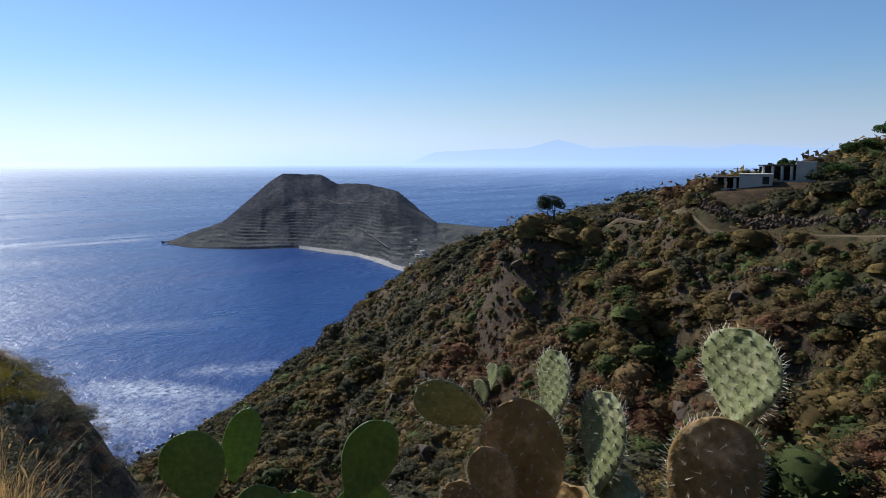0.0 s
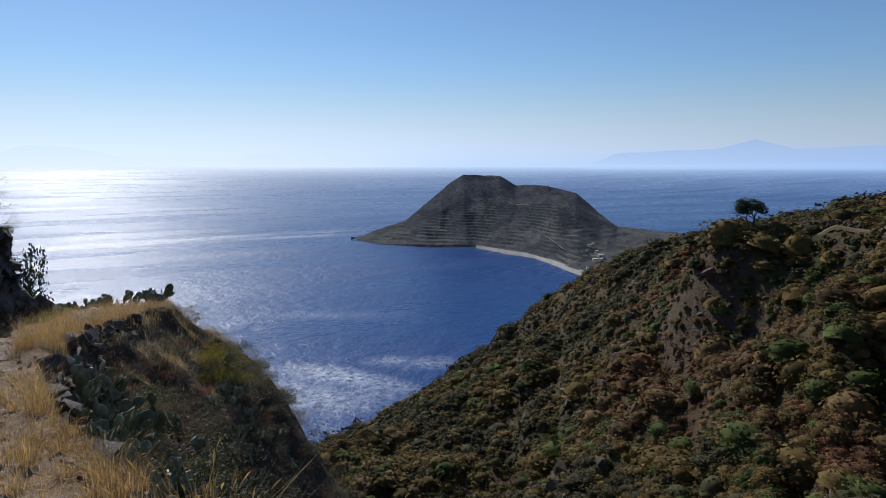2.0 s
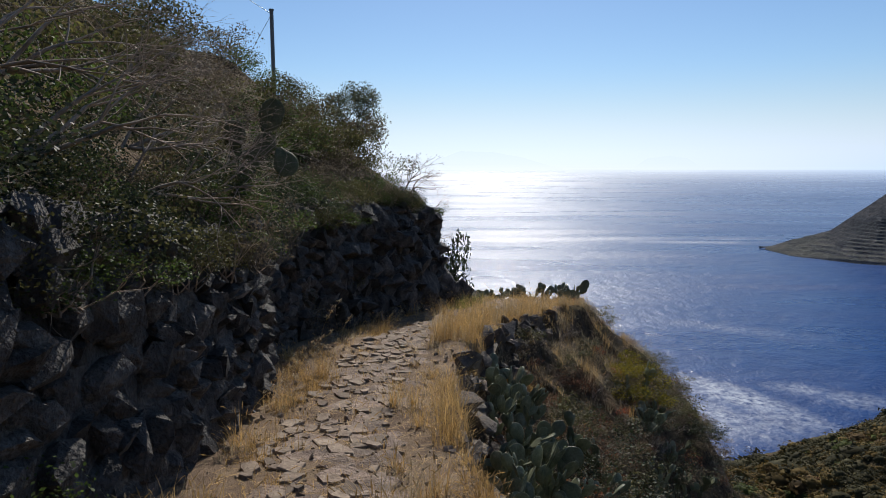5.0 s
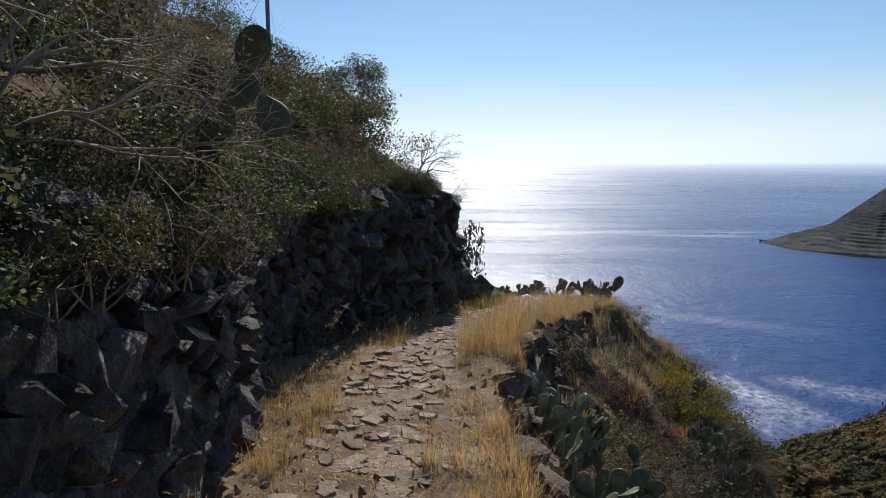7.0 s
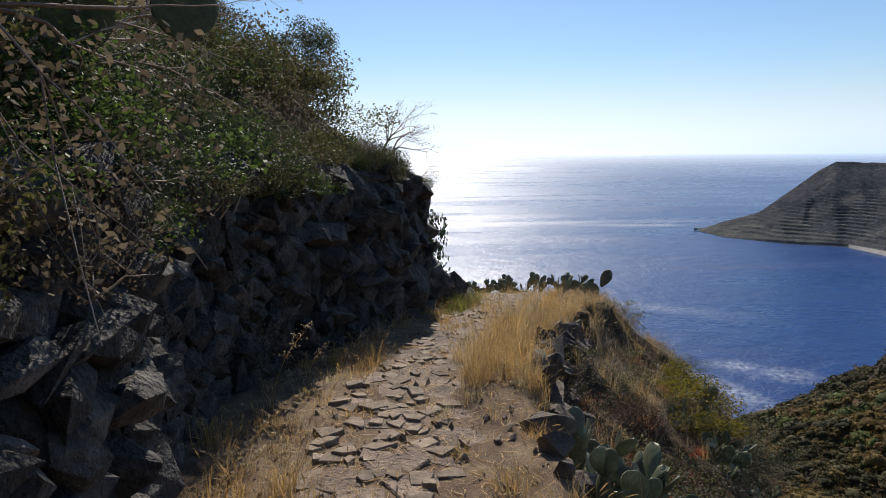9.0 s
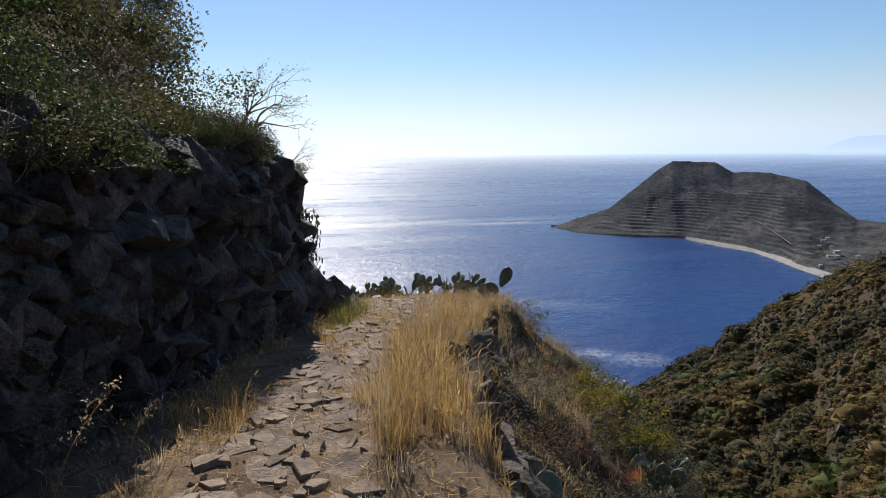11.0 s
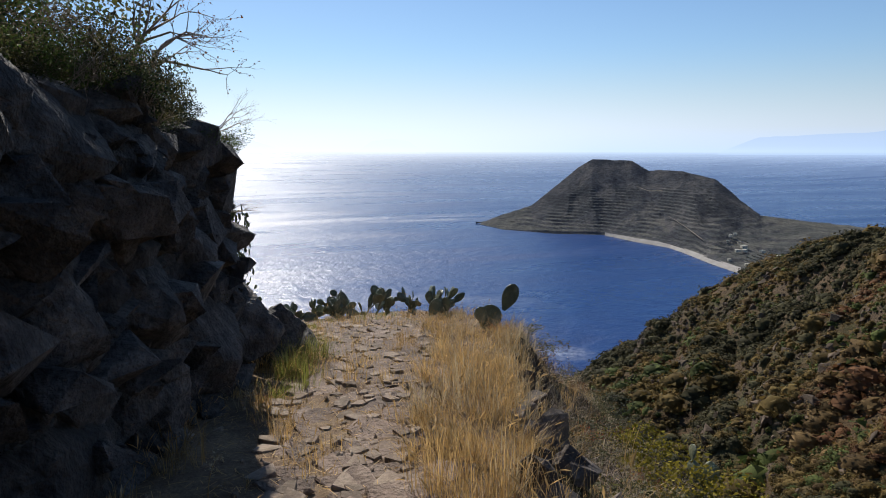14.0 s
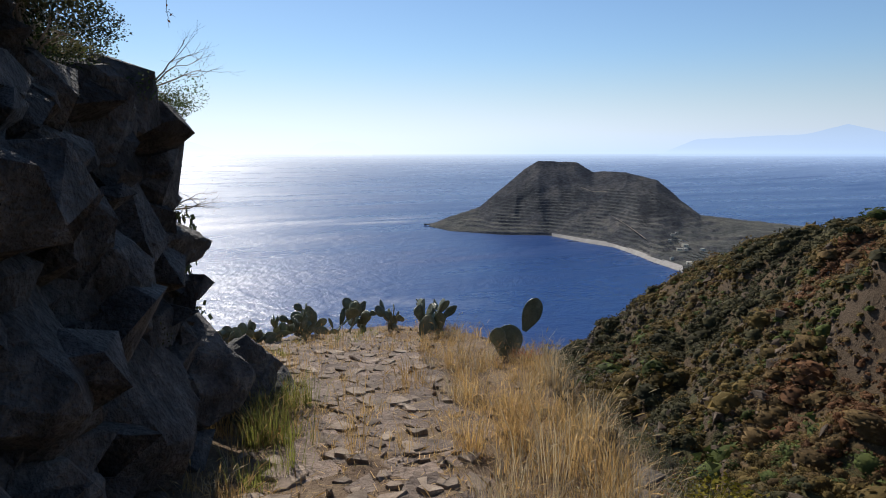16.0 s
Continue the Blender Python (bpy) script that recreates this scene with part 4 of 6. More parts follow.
def smooth_cactus():
    """The smooth green pads beside it."""
    root = tagged(new("prickly_pear"), "smooth bright green young prickly pear at the path's edge", "cactus")
    root.location = (0.9, 1.25, z_at(0.9, 1.25))
    o = root.location
    face, across = Vector((-0.62, -0.75, 0.15)), Vector((0.77, -0.63, 0))
    for k, (c, lean, h, w) in enumerate((((0.655, 1.325, 0.885), -0.12, 0.185, 0.14), ((0.775, 1.335, 0.905), 0.25, 0.18, 0.085), ((0.92, 1.06, 0.90), 0.42, 0.20, 0.12), ((0.74, 1.22, 0.78), 0.5, 0.16, 0.12), ((0.80, 1.2, 0.70), 0.2, 0.26, 0.18), ((0.93, 1.1, 0.72), 0.1, 0.24, 0.16), ((0.88, 1.2, 0.45), 0.1, 0.36, 0.22), ((0.9, 1.25, 0.12), 0.0, 0.42, 0.26), ((0.9, 1.25, -0.2), 0.0, 0.42, 0.26))):
        up = (Vector((0, 0, 1)) + across * math.tan(lean)).normalized()
        child("pad", PADS[k % 3], root, pad_pose(Vector(c) - o - up * h * 0.5, up, face + across * 0.3 * math.sin(k * 1.7), w, h))


# ---- grass ----
def blades(name, x, y, z, h, lean, w, away, material, r, heads=0.0):
    """Bent grass blades in one mesh; some carry a seed head."""
    n = len(x)
    a = away + r.normal(size=n) * 0.7
    l = h * lean * r.uniform(0.15, 1.0, n)
    b = np.stack([x, y, z], -1)
    dx, dy = np.cos(a), np.sin(a)
    side = np.stack([-dy, dx, np.zeros(n)], -1) * w[:, None] / 2
    mid = b + np.stack([dx * l * 0.3, dy * l * 0.3, h * 0.6], -1)
    tip = b + np.stack([dx * l, dy * l, h * r.uniform(0.85, 1.0, n)], -1)
    V = np.stack([b - side, b + side, mid - side * 0.7, mid + side * 0.7, tip], 1).reshape(-1, 3)
    f = np.array([(0, 1, 3), (0, 3, 2), (2, 3, 4)])
    F = (f[None] + (np.arange(n) * 5)[:, None, None]).reshape(-1, 3)
    k = np.nonzero(r.uniform(size=n) < heads)[0]
    if len(k):
        d = (tip[k] - mid[k])
        d /= np.linalg.norm(d, axis=1)[:, None]
        sd = side[k] / np.linalg.norm(side[k], axis=1)[:, None] * 0.006
        L = 0.07 * r.uniform(0.7, 1.4, (len(k), 1))
        droop = np.array((0, 0, -0.012))
        hv = np.stack([tip[k] - d * L * 0.2, tip[k] + d * L * 0.4 + sd, tip[k] + d * L + droop, tip[k] + d * L * 0.4 - sd], 1).reshape(-1, 3)
        hf = (np.array([(0, 1, 2), (0, 2, 3)])[None] + (np.arange(len(k)) * 4)[:, None, None] + len(V)).reshape(-1, 3)
        V, F = np.r_[V, hv], np.r_[F, hf]
    return mesh_of(name, V, F, material)


CENTRE_Y = (-8, 0, 4, 7, 9, 12, 14, 16, 18, 20, 22, 24, 27, 30)
CENTRE_X = (0.0, 0.1, 0.1, -0.4, -0.55, -0.72, -0.6, -0.3, 0.3, 0.95, 1.75, 2.3, 2.6, 2.6)


def centre_x(y):
    return np.interp(y, CENTRE_Y, CENTRE_X)


def paved(y):
    return np.interp(y, (0, 18, 21, 28), (0.42, 0.45, 0.7, 0.8))


def tufts(n, lo, hi, pick, r, per=24, wide=0.09):
    """Roots of blades gathered into tufts. pick(y, u) gives x."""
    y = r.uniform(lo, hi, n)
    x = pick(y, r.uniform(0, 1, n))
    k = np.repeat(np.arange(n), per)
    dx, dy = r.normal(size=n * per) * wide, r.normal(size=n * per) * wide
    X, Y = x[k] + dx, y[k] + dy
    return X, Y, land(X, Y) - 0.015, k, np.arctan2(dy, dx)


def build_grass():
    r = np.random.default_rng(11)
    sets = []

    def add(n, lo, hi, pick, per, wide, h0, h1, lean, w):
        X, Y, Z, k, away = tufts(n, lo, hi, pick, r, per, wide)
        hk = r.uniform(h0, h1, n)[k] * r.uniform(0.45, 1.15, len(k)) * np.clip(1.05 + 1.5 * fbm(X * 1.2, Y * 1.2, 3, 14), 0.4, 1.7)
        row = np.stack([X, Y, Z, hk, np.full(len(X), lean), w * r.uniform(0.6, 1.3, len(X)), away])
        sets.append(tuple(row[:, fbm(X * 2.1 + 7, Y * 2.1, 2, 15) > -0.17]))
    right = lambda y, u: centre_x(y) + paved(y) + (edge_x(y) + 0.15 - centre_x(y) - paved(y)) * u
    left = lambda y, u: wall_x(y) + 0.12 + (centre_x(y) - paved(y) - wall_x(y) - 0.1) * u
    among = lambda y, u: centre_x(y) + paved(y) * (2 * u - 1)
    add(140, 5.0, 27, right, 60, 0.045, 0.10, 0.34, 1.0, 0.0045)
    add(200, 5.0, 27, right, 14, 0.08, 0.05, 0.14, 1.1, 0.005)
    add(34, 14.5, 21.6, lambda y, u: right(y, 0.02 + 0.7 * u), 110, 0.075, 0.22, 0.62, 0.75, 0.004)
    add(230, 5.0, 24, left, 30, 0.05, 0.08, 0.26, 0.95, 0.0045)
    add(190, 5.0, 22.5, lambda y, u: edge_x(y) - 0.2 + 0.3 * u, 30, 0.06, 0.1, 0.34, 1.15, 0.0045)
    add(110, 5.0, 22.0, lambda y, u: centre_x(y) - paved(y) - 0.25 + 0.45 * u, 30, 0.07, 0.06, 0.2, 1.1, 0.0045)
    add(260, 5.0, 27.5, among, 12, 0.05, 0.03, 0.09, 1.2, 0.004)
    add(150, 2.2, 5.2, lambda y, u: edge_x(y) - 0.1 + 0.3 * u, 40, 0.07, 0.25, 0.5, 0.8, 0.005)
    add(150, 0.5, 5.5, lambda y, u: edge_x(y) + 0.1 + 0.7 * u, 24, 0.08, 0.2, 0.4, 0.7, 0.005)
    add(240, 5.0, 27, lambda y, u: edge_x(y) - 0.1 + 2.6 * u ** 1.6, 34, 0.06, 0.12, 0.36, 0.8, 0.006)
    add(200, 18.0, 28.3, lambda y, u: wall_x(np.minimum(y, 21.5)) + 0.9 + 3.0 * u, 18, 0.08, 0.1, 0.25, 0.8, 0.005)
    X, Y, Z, H, L, W, A = (np.concatenate(c) for c in zip(*sets))
    tagged(new("dry_grass", blades("dry_grass", X, Y, Z, H, L, W, A, M_GRASS, r, 0.12)), "golden dry grass tufts along the stony path", "grass", kind="stuff")
    sets.clear()
    add(60, 5.0, 27, right, 46, 0.05, 0.08, 0.30, 1.0, 0.0045)
    add(90, 5.0, 24, left, 26, 0.05, 0.08, 0.22, 1.0, 0.0045)
    add(30, 14.5, 21.6, right, 60, 0.06, 0.25, 0.5, 0.6, 0.004)
    add(300, 13.0, 24.0, lambda y, u: edge_x(y) + 0.1 + 2.2 * u, 34, 0.07, 0.1, 0.3, 1.1, 0.005)
    X, Y, Z, H, L, W, A = (np.concatenate(c) for c in zip(*sets))
    tagged(new("dry_grass", blades("dry_grass", X, Y, Z, H, L, W, A, M_GRASS_PALE, r, 0.1)), "bleached greyish dry grass tufts beside the path", "grass", kind="stuff")
    sets.clear()
    add(26, 20.4, 22.3, lambda y, u: 0.55 + 0.4 * u + (y - 21.4) * 0.3, 40, 0.06, 0.15, 0.3, 0.8, 0.006)
    add(16, 25, 27.6, lambda y, u: 1.5 + 2.2 * u, 26, 0.06, 0.12, 0.24, 0.8, 0.006)
    X, Y, Z, H, L, W, A = (np.concatenate(c) for c in zip(*sets))
    tagged(new("green_grass", blades("green_grass", X, Y, Z, H, L, W, A, M_GRASS_GREEN, r)), "yellow-green grass clump beside the path", "grass", kind="stuff")
    # straw litter on the trodden earth
    n = 9000
    y = r.uniform(5, 27.5, n)
    x = wall_x(np.minimum(y, 21.5)) + 0.25 + (edge_x(y) - wall_x(np.minimum(y, 21.5)) - 0.3) * r.uniform(0, 1, n)
    z = land(x, y) + 0.012
    a = r.uniform(0, 2 * np.pi, n)
    L = r.uniform(0.03, 0.12, n)
    d = np.stack([np.cos(a) * L, np.sin(a) * L, r.normal(size=n) * 0.01], -1)
    s = np.stack([-np.sin(a), np.cos(a), np.zeros(n)], -1) * 0.0022
    b = np.stack([x, y, z], -1)
    V = np.stack([b - s, b + s, b + d + s, b + d - s], 1).reshape(-1, 3)
    tagged(new("straw_litter", mesh_of("straw_litter", V, np.arange(4 * n).reshape(-1, 4), M_GRASS)), "broken dry straw scattered on the trodden path", "straw", kind="stuff")


# ---- far hillside cover ----
def build_cover():
    r = np.random.default_rng(23)
    fine = [bush_arrays(r, 8, 4, 92, 0.06) for _ in range(7)]
    coarse = [bush_arrays(r, 6, 3, 36, 0.085) for _ in range(7)]
    n = 95000
    az, d = np.radians(r.uniform(12, 98, n)), 34 + 225 * r.uniform(0, 1, n) ** 1.05
    x, y = d * np.sin(az), d * np.cos(az)
    z = land(x, y)
    grade = np.hypot(land(x + 0.8, y) - z, land(x, y + 0.8) - z) / 0.8
    patch = fbm(x / 18, y / 18, 3, 70)
    bearing = np.degrees(az)
    clear = np.abs(d - track_d(bearing) - 0.3) > 1.7
    for a0, d0, _, wide in PLATFORMS[:2]:
        clear &= np.hypot(x - (d0 - 4) * math.sin(radians(a0)), y - (d0 - 4) * math.cos(radians(a0))) > 4.5
    clear |= bearing < 61
    dense = np.clip(0.32 + patch * 0.4, 0.24, 0.46) * (1 + 0.8 * np.minimum(grade, 1.6) ** 1.4)
    dense = dense * (1 + 0.5 * step((d - 115) / 40))
    keep = clear & (z > -116) & (r.uniform(0, 1, n) < dense)
    x, y, z, d, grade = x[keep], y[keep], z[keep], d[keep], grade[keep]
    n = len(x)
    gentle = np.clip(1.3 - grade, 0.0, 1.0)
    w = (0.5 + 1.9 * r.uniform(0, 1, n) ** 1.8) * (0.85 + 0.6 * gentle) * (1 + 1.2 * (r.uniform(0, 1, n) < 0.09))
    w = w * np.clip(0.72 + d / 250, 0.72, 1.15)
    h = w * r.uniform(0.4, 0.85, n)
    P = np.stack([x, y, z - 0.05 * h, r.normal(size=n) * 0.2, r.normal(size=n) * 0.2, r.uniform(0, 6.28, n), w, w * r.uniform(0.8, 1.2, n), h], -1)
    tone = 0.47 + 0.4 * (r.uniform(0, 1, n) - 0.5) + 1.25 * fbm(x / 22, y / 22, 4, 80) - 0.22 * (w > 2.6) + 0.2 * (gentle - 0.35) - 0.16 * step((d - 115) / 40)
    cuts = ((-9, 0.25, M_FAR_DARK, "dark green scrub on the far hillside"), (0.25, 0.53, M_FAR_OLIVE, "olive green scrub on the far hillside"), (0.53, 0.64, M_FAR_GREEN, "fresh green scrub on the far hillside"),
            (0.64, 0.90, M_FAR_GREY, "dry grey-brown scrub on the far hillside"), (0.90, 9, M_FAR_RUSSET, "russet dry scrub on the far hillside"))
    for lo, hi, m, label in cuts:
        pick = (tone >= lo) & (tone < hi)
        for kinds, q in ((fine, P[pick & (d < 95)]), (coarse, P[pick & (d >= 95)])):
            tagged(new("hillside_scrub", joined("hillside_scrub", kinds, q, m, True)), label, "scrub", kind="stuff")
    n = 26000
    az, d = np.radians(r.uniform(14, 96, n)), 36 + 205 * r.uniform(0, 1, n) ** 0.8
    x, y = d * np.sin(az), d * np.cos(az)
    z = land(x, y)
    grade = np.hypot(land(x + 0.8, y) - z, land(x, y + 0.8) - z) / 0.8
    crag = fbm(x / 15 + 5, y / 15, 3, 90)
    keep = (z > -112) & (crag + 0.4 * (grade - 1.1) > 0.12) & (np.abs(d - track_d(np.degrees(az)) - 0.3) > 1.7)
    x, y, z = x[keep], y[keep], z[keep]
    n = len(x)
    s = r.uniform(0.3, 1.1, n) * (1 + 1.0 * (r.uniform(0, 1, n) < 0.15))
    P = np.stack([x, y, z + 0.05 * s, *r.uniform(0, 6.28, (3, n)), s * r.uniform(0.8, 1.4, n), s, s * r.uniform(0.6, 1.2, n)], -1)
    stones = [arrays_of(m) for m in STONES[:6]]
    tagged(new("hillside_rocks", joined("hillside_rocks", stones, P, M_ROCK_FAR)), "grey-brown rock outcrops on the far hillside", "rock", kind="stuff")


build_cover()
build_grass()

# ---- shrubs above the wall and on the slope below the path ----
def join_shrubs(name, label, protos, places):
    """The shrubs that cannot be told apart: one object for each kind of leaf."""
    for k, p in enumerate(protos):
        rows = np.array([(x, y, z, 0, 0, a, w, w, h) for x, y, z, a, w, h in places[k::len(protos)]])
        for c in [c for c in p.children if c.name.startswith("leaves")] or p.children:
            v = np.empty(len(c.data.vertices) * 3)
            c.data.vertices.foreach_get("co", v)
            f = np.empty(len(c.data.loops), int)
            c.data.loops.foreach_get("vertex_index", f)
            v, f = v.reshape(-1, 3), f.reshape(-1, 4)
            if c.name.startswith("leaves"):
                v = v.reshape(-1, 4, 3)[::2]
                v = (v.mean(1, keepdims=True) + (v - v.mean(1, keepdims=True)) * 1.3).reshape(-1, 3)
                f = np.arange(len(v)).reshape(-1, 4)
            tagged(new(name, joined(name, [(v, f)], rows, c.data.materials[0])), label, "scrub", kind="stuff")


def scatter_shrubs():
    r = np.random.default_rng(31)
    top = []
    for k in range(150):
        y = r.uniform(5.5, 25.5)
        u = 0.12 + 5.5 * r.uniform() ** 1.5
        x = float(wall_x(min(y, 21.3))) - u - max(0, y - 21.5) * 0.9
        w = r.uniform(0.7, 1.25) * (0.75 if u < 0.6 else 1.1) * (0.6 if y > 18.5 and u < 1.2 else 1.0)
        top.append((x, y, z_at(x, y) - 0.12, r.uniform(0, 6.28), w, w * r.uniform(0.75, 1.05)))
    for k in range(130):
        y = r.uniform(6.0, 21.0)
        u = r.uniform(-0.1, 0.75) + (0.35 if y > 17.5 else 0)
        x = float(wall_x(y)) - u
        w = r.uniform(0.45, 0.85) * (0.65 if y > 18 else 1.0)
        top.append((x, y, float(wall_top(y)) - 0.22 + 0.5 * max(0, u - 0.2) - (0.25 if u < 0.1 else 0), r.uniform(0, 6.28), w, w * r.uniform(0.7, 1.0)))
    protos = [shrub("dense olive-green shrub above the stone wall", M_LEAF_OLIVE, 2500, 0.021, 101), shrub("dark evergreen shrub above the stone wall", M_LEAF_DARK, 2500, 0.021, 102),
              shrub("green leafy shrub with bare twigs", M_LEAF_GREEN, 2200, 0.021, 103), shrub("dry grey-brown shrub with bare twigs", M_LEAF_GREY, 1500, 0.02, 104)]
    for k in range(26):
        y = r.uniform(18.8, 21.3)
        x = float(wall_x(y)) - r.uniform(0.4, 1.0)
        w = r.uniform(0.3, 0.55)
        top.append((x, y, float(wall_top(y)) - 0.06, r.uniform(0, 6.28), w, w * r.uniform(0.7, 1.0)))
    for k in range(16):
        y = r.uniform(18.6, 20.2)
        x = -0.55 - 0.5 * (19.5 - y) * 0.5 - r.uniform(0.0, 0.35)
        w = r.uniform(0.36, 0.55)
        top.append((x, y, float(wall_top(y)) - 0.08, r.uniform(0, 6.28), w, w * r.uniform(0.8, 1.1)))
    for k in range(18):
        y = r.uniform(19.6, 21.4)
        x = float(wall_x(y)) - r.uniform(0.02, 0.35)
        w = r.uniform(0.3, 0.48)
        top.append((x, y, float(wall_top(y)) - 0.16, r.uniform(0, 6.28), w, w * r.uniform(0.7, 0.95)))
    near = [p for p in top if wall_x(min(p[1], 21.3)) - p[0] < 1.1]
    rest = [p for p in top if wall_x(min(p[1], 21.3)) - p[0] >= 1.1]
    near.sort(key=lambda p: 0 if p[1] > 18.6 else p[1])
    rest += near[195:]
    near = near[:195]
    spread_copies(protos, near, "shrubs above the wall")
    join_shrubs("upslope_scrub", "dense dark olive scrub on the slope above the wall", [protos[0], protos[3], protos[0], protos[2]], rest)
    low = []
    for k in range(210):
        y = r.uniform(4, 27)
        d = 1.0 + 3.2 * r.uniform() ** 0.8
        x = float(edge_x(y)) + d
        w = r.uniform(0.55, 1.1) if y < 15.5 else r.uniform(0.4, 0.75)
        low.append((x, y, z_at(x, y) - 0.08, r.uniform(0, 6.28), w, w * (r.uniform(0.6, 0.9) if y < 15.5 else r.uniform(0.4, 0.65))))
    brow = []
    for k in range(230):
        y = r.uniform(12.5, 24.5)
        x = float(edge_x(y)) + 0.3 + 2.9 * r.uniform() * min(1.0, (y - 10) / 7)
        w = r.uniform(0.4, 0.85)
        brow.append((x, y, z_at(x, y) - 0.06, r.uniform(0, 6.28), w, w * r.uniform(0.4, 0.6)))
    flank = []
    for k in range(300):
        y = r.uniform(6, 17)
        x = float(edge_x(y)) + 1.3 + 5.2 * r.uniform()
        w = r.uniform(0.6, 1.2) if y < 15.5 else r.uniform(0.5, 0.9)
        flank.append((x, y, z_at(x, y) - 0.12, r.uniform(0, 6.28), w, w * r.uniform(0.5, 0.75)))
    deep = []
    for k in range(300):
        y = r.uniform(-2, 30)
        d = 2.4 + 6.5 * r.uniform()
        x = float(edge_x(y)) + d
        w = r.uniform(0.6, 1.3) if y < 15.5 else r.uniform(0.5, 0.95)
        deep.append((x, y, z_at(x, y) - 0.1, r.uniform(0, 6.28), w, w * r.uniform(0.45, 0.7)))
    protos = [shrub("leafless grey shrub of tangled twigs", None, 0, 0.03, 111, depth=4), shrub("dry brown shrub on the slope below the path", M_LEAF_GREY, 1500, 0.022, 112),
              shrub("dark green shrub on the slope below the path", M_LEAF_DARK, 1700, 0.025, 113), shrub("russet dry shrub on the slope below the path", M_LEAF_RUSSET, 1000, 0.02, 114),
              shrub("olive shrub on the slope below the path", M_LEAF_OLIVE, 1700, 0.025, 115)]
    spread_copies([protos[0], protos[1], protos[4], protos[3], protos[2]], low[:80], "shrubs below the path")
    join_shrubs("downslope_scrub", "tangled dry scrub on the steep slope below the path", [protos[1], protos[2], protos[3], protos[1], protos[4], protos[1]], low[80:] + deep)
    join_shrubs("brow_twigs", "tangled grey leafless twigs along the path's brow", [protos[0], protos[1], protos[0], protos[3], protos[0], protos[4]], brow)
    join_shrubs("flank_scrub", "dense dry and olive scrub on the steep flank", [protos[1], protos[4], protos[0], protos[3], protos[2], protos[1]], flank)
    gold = [shrub("yellow-flowering spurge shrub on the slope", M_LEAF_YELLOW, 1900, 0.035, 121)]
    spread_copies(gold, [(4.5, 20.2, z_at(4.5, 20.2) - 0.05, 0.3, 1.0, 0.65), (4.7, 19.5, z_at(4.7, 19.5) - 0.05, 1.3, 0.8, 0.5), (4.9, 20.9, z_at(4.9, 20.9) - 0.05, 2.3, 0.7, 0.5), (4.3, 19.4, z_at(4.3, 19.4) - 0.05, 0.9, 0.8, 0.5), (4.6, 21.3, z_at(4.6, 21.3) - 0.05, 1.9, 0.6, 0.45)], "spurge shrubs")
    hang = shrub("dark bush hanging over the spur's far side", M_LEAF_DARK, 2200, 0.04, 125)
    hang.matrix_basis = placed((0.35, 29.6, -4.5), (0, 0, 0.4), (1.4, 1.4, 3.2))


scatter_shrubs()
reds = [shrub("orange-red dry succulent beside the path", M_RED, 500, 0.03, 131, lobes=9)]
spread_copies(reds, [(x, y, z_at(x, y) - 0.04, 1.7 * k, w, w * 0.8) for k, (x, y, w) in enumerate(((0.95, 6.9, 0.3), (1.1, 6.4, 0.26), (4.0, 20.9, 0.36), (4.3, 20.2, 0.32), (3.7, 22.4, 0.3), (3.9, 18.0, 0.3), (2.9, 15.8, 0.3), (3.4, 16.4, 0.34)))], "red succulents")


def grass_stalk(x, y, h, lean, seed):
    """A tall dry stalk with a nodding seed head."""
    r = np.random.default_rng(seed)
    root = tagged(new("grass_stalk"), "tall dry grass stalk with a nodding seed head", "grass", "tall stalks by the wall")
    root.location = (x, y, z_at(x, y))
    seg, p = [], np.zeros(3)
    for i in range(8):
        q = np.array((lean * (i + 1) ** 2 / 64 * h, 0.05 * h * (i + 1) / 8, h * (i + 1) / 8 * (1 - 0.02 * i)))
        seg.append((p, q, 0.0035 - 0.0003 * i, 0.0032 - 0.0003 * i))
        p = q
        if i > 3:
            for _ in range(4):
                d = np.array((lean * 0.6 + r.normal() * 0.35, r.normal() * 0.35, 0.55))
                seg.append((p, p + d * 0.09 * h, 0.0014, 0.0006))
    child("stem", limb_mesh("stem", seg, M_GRASS, 3), root)
    tips = np.array([s[1] for s in seg if s[3] < 0.001])
    v, f = leaf_quads(r, np.repeat(tips, 4, 0) + r.normal(size=(len(tips) * 4, 3)) * 0.014, 0.010, 0.2, 2.4)
    tagged(child("seed_head", mesh_of("seed_head", v, f, M_GRASS_PALE), root), kind="stuff")


for k, (x, y, h, lean) in enumerate(((-1.52, 14.0, 0.8, 0.35), (-1.5, 12.9, 0.55, 0.6), (-1.5, 12.3, 0.5, 0.7), (-1.35, 14.9, 0.4, 0.4), (-1.05, 16.2, 0.36, 0.5), (-0.8, 16.9, 0.36, 0.3), (-0.7, 17.3, 0.32, 0.4), (-1.5, 11.2, 0.55, 0.7), (-1.45, 10.4, 0.5, 0.8), (-1.55, 11.8, 0.6, 0.6), (-0.35, 18.2, 0.3, 0.2))):
    grass_stalk(x, y, h, lean, 800 + k)


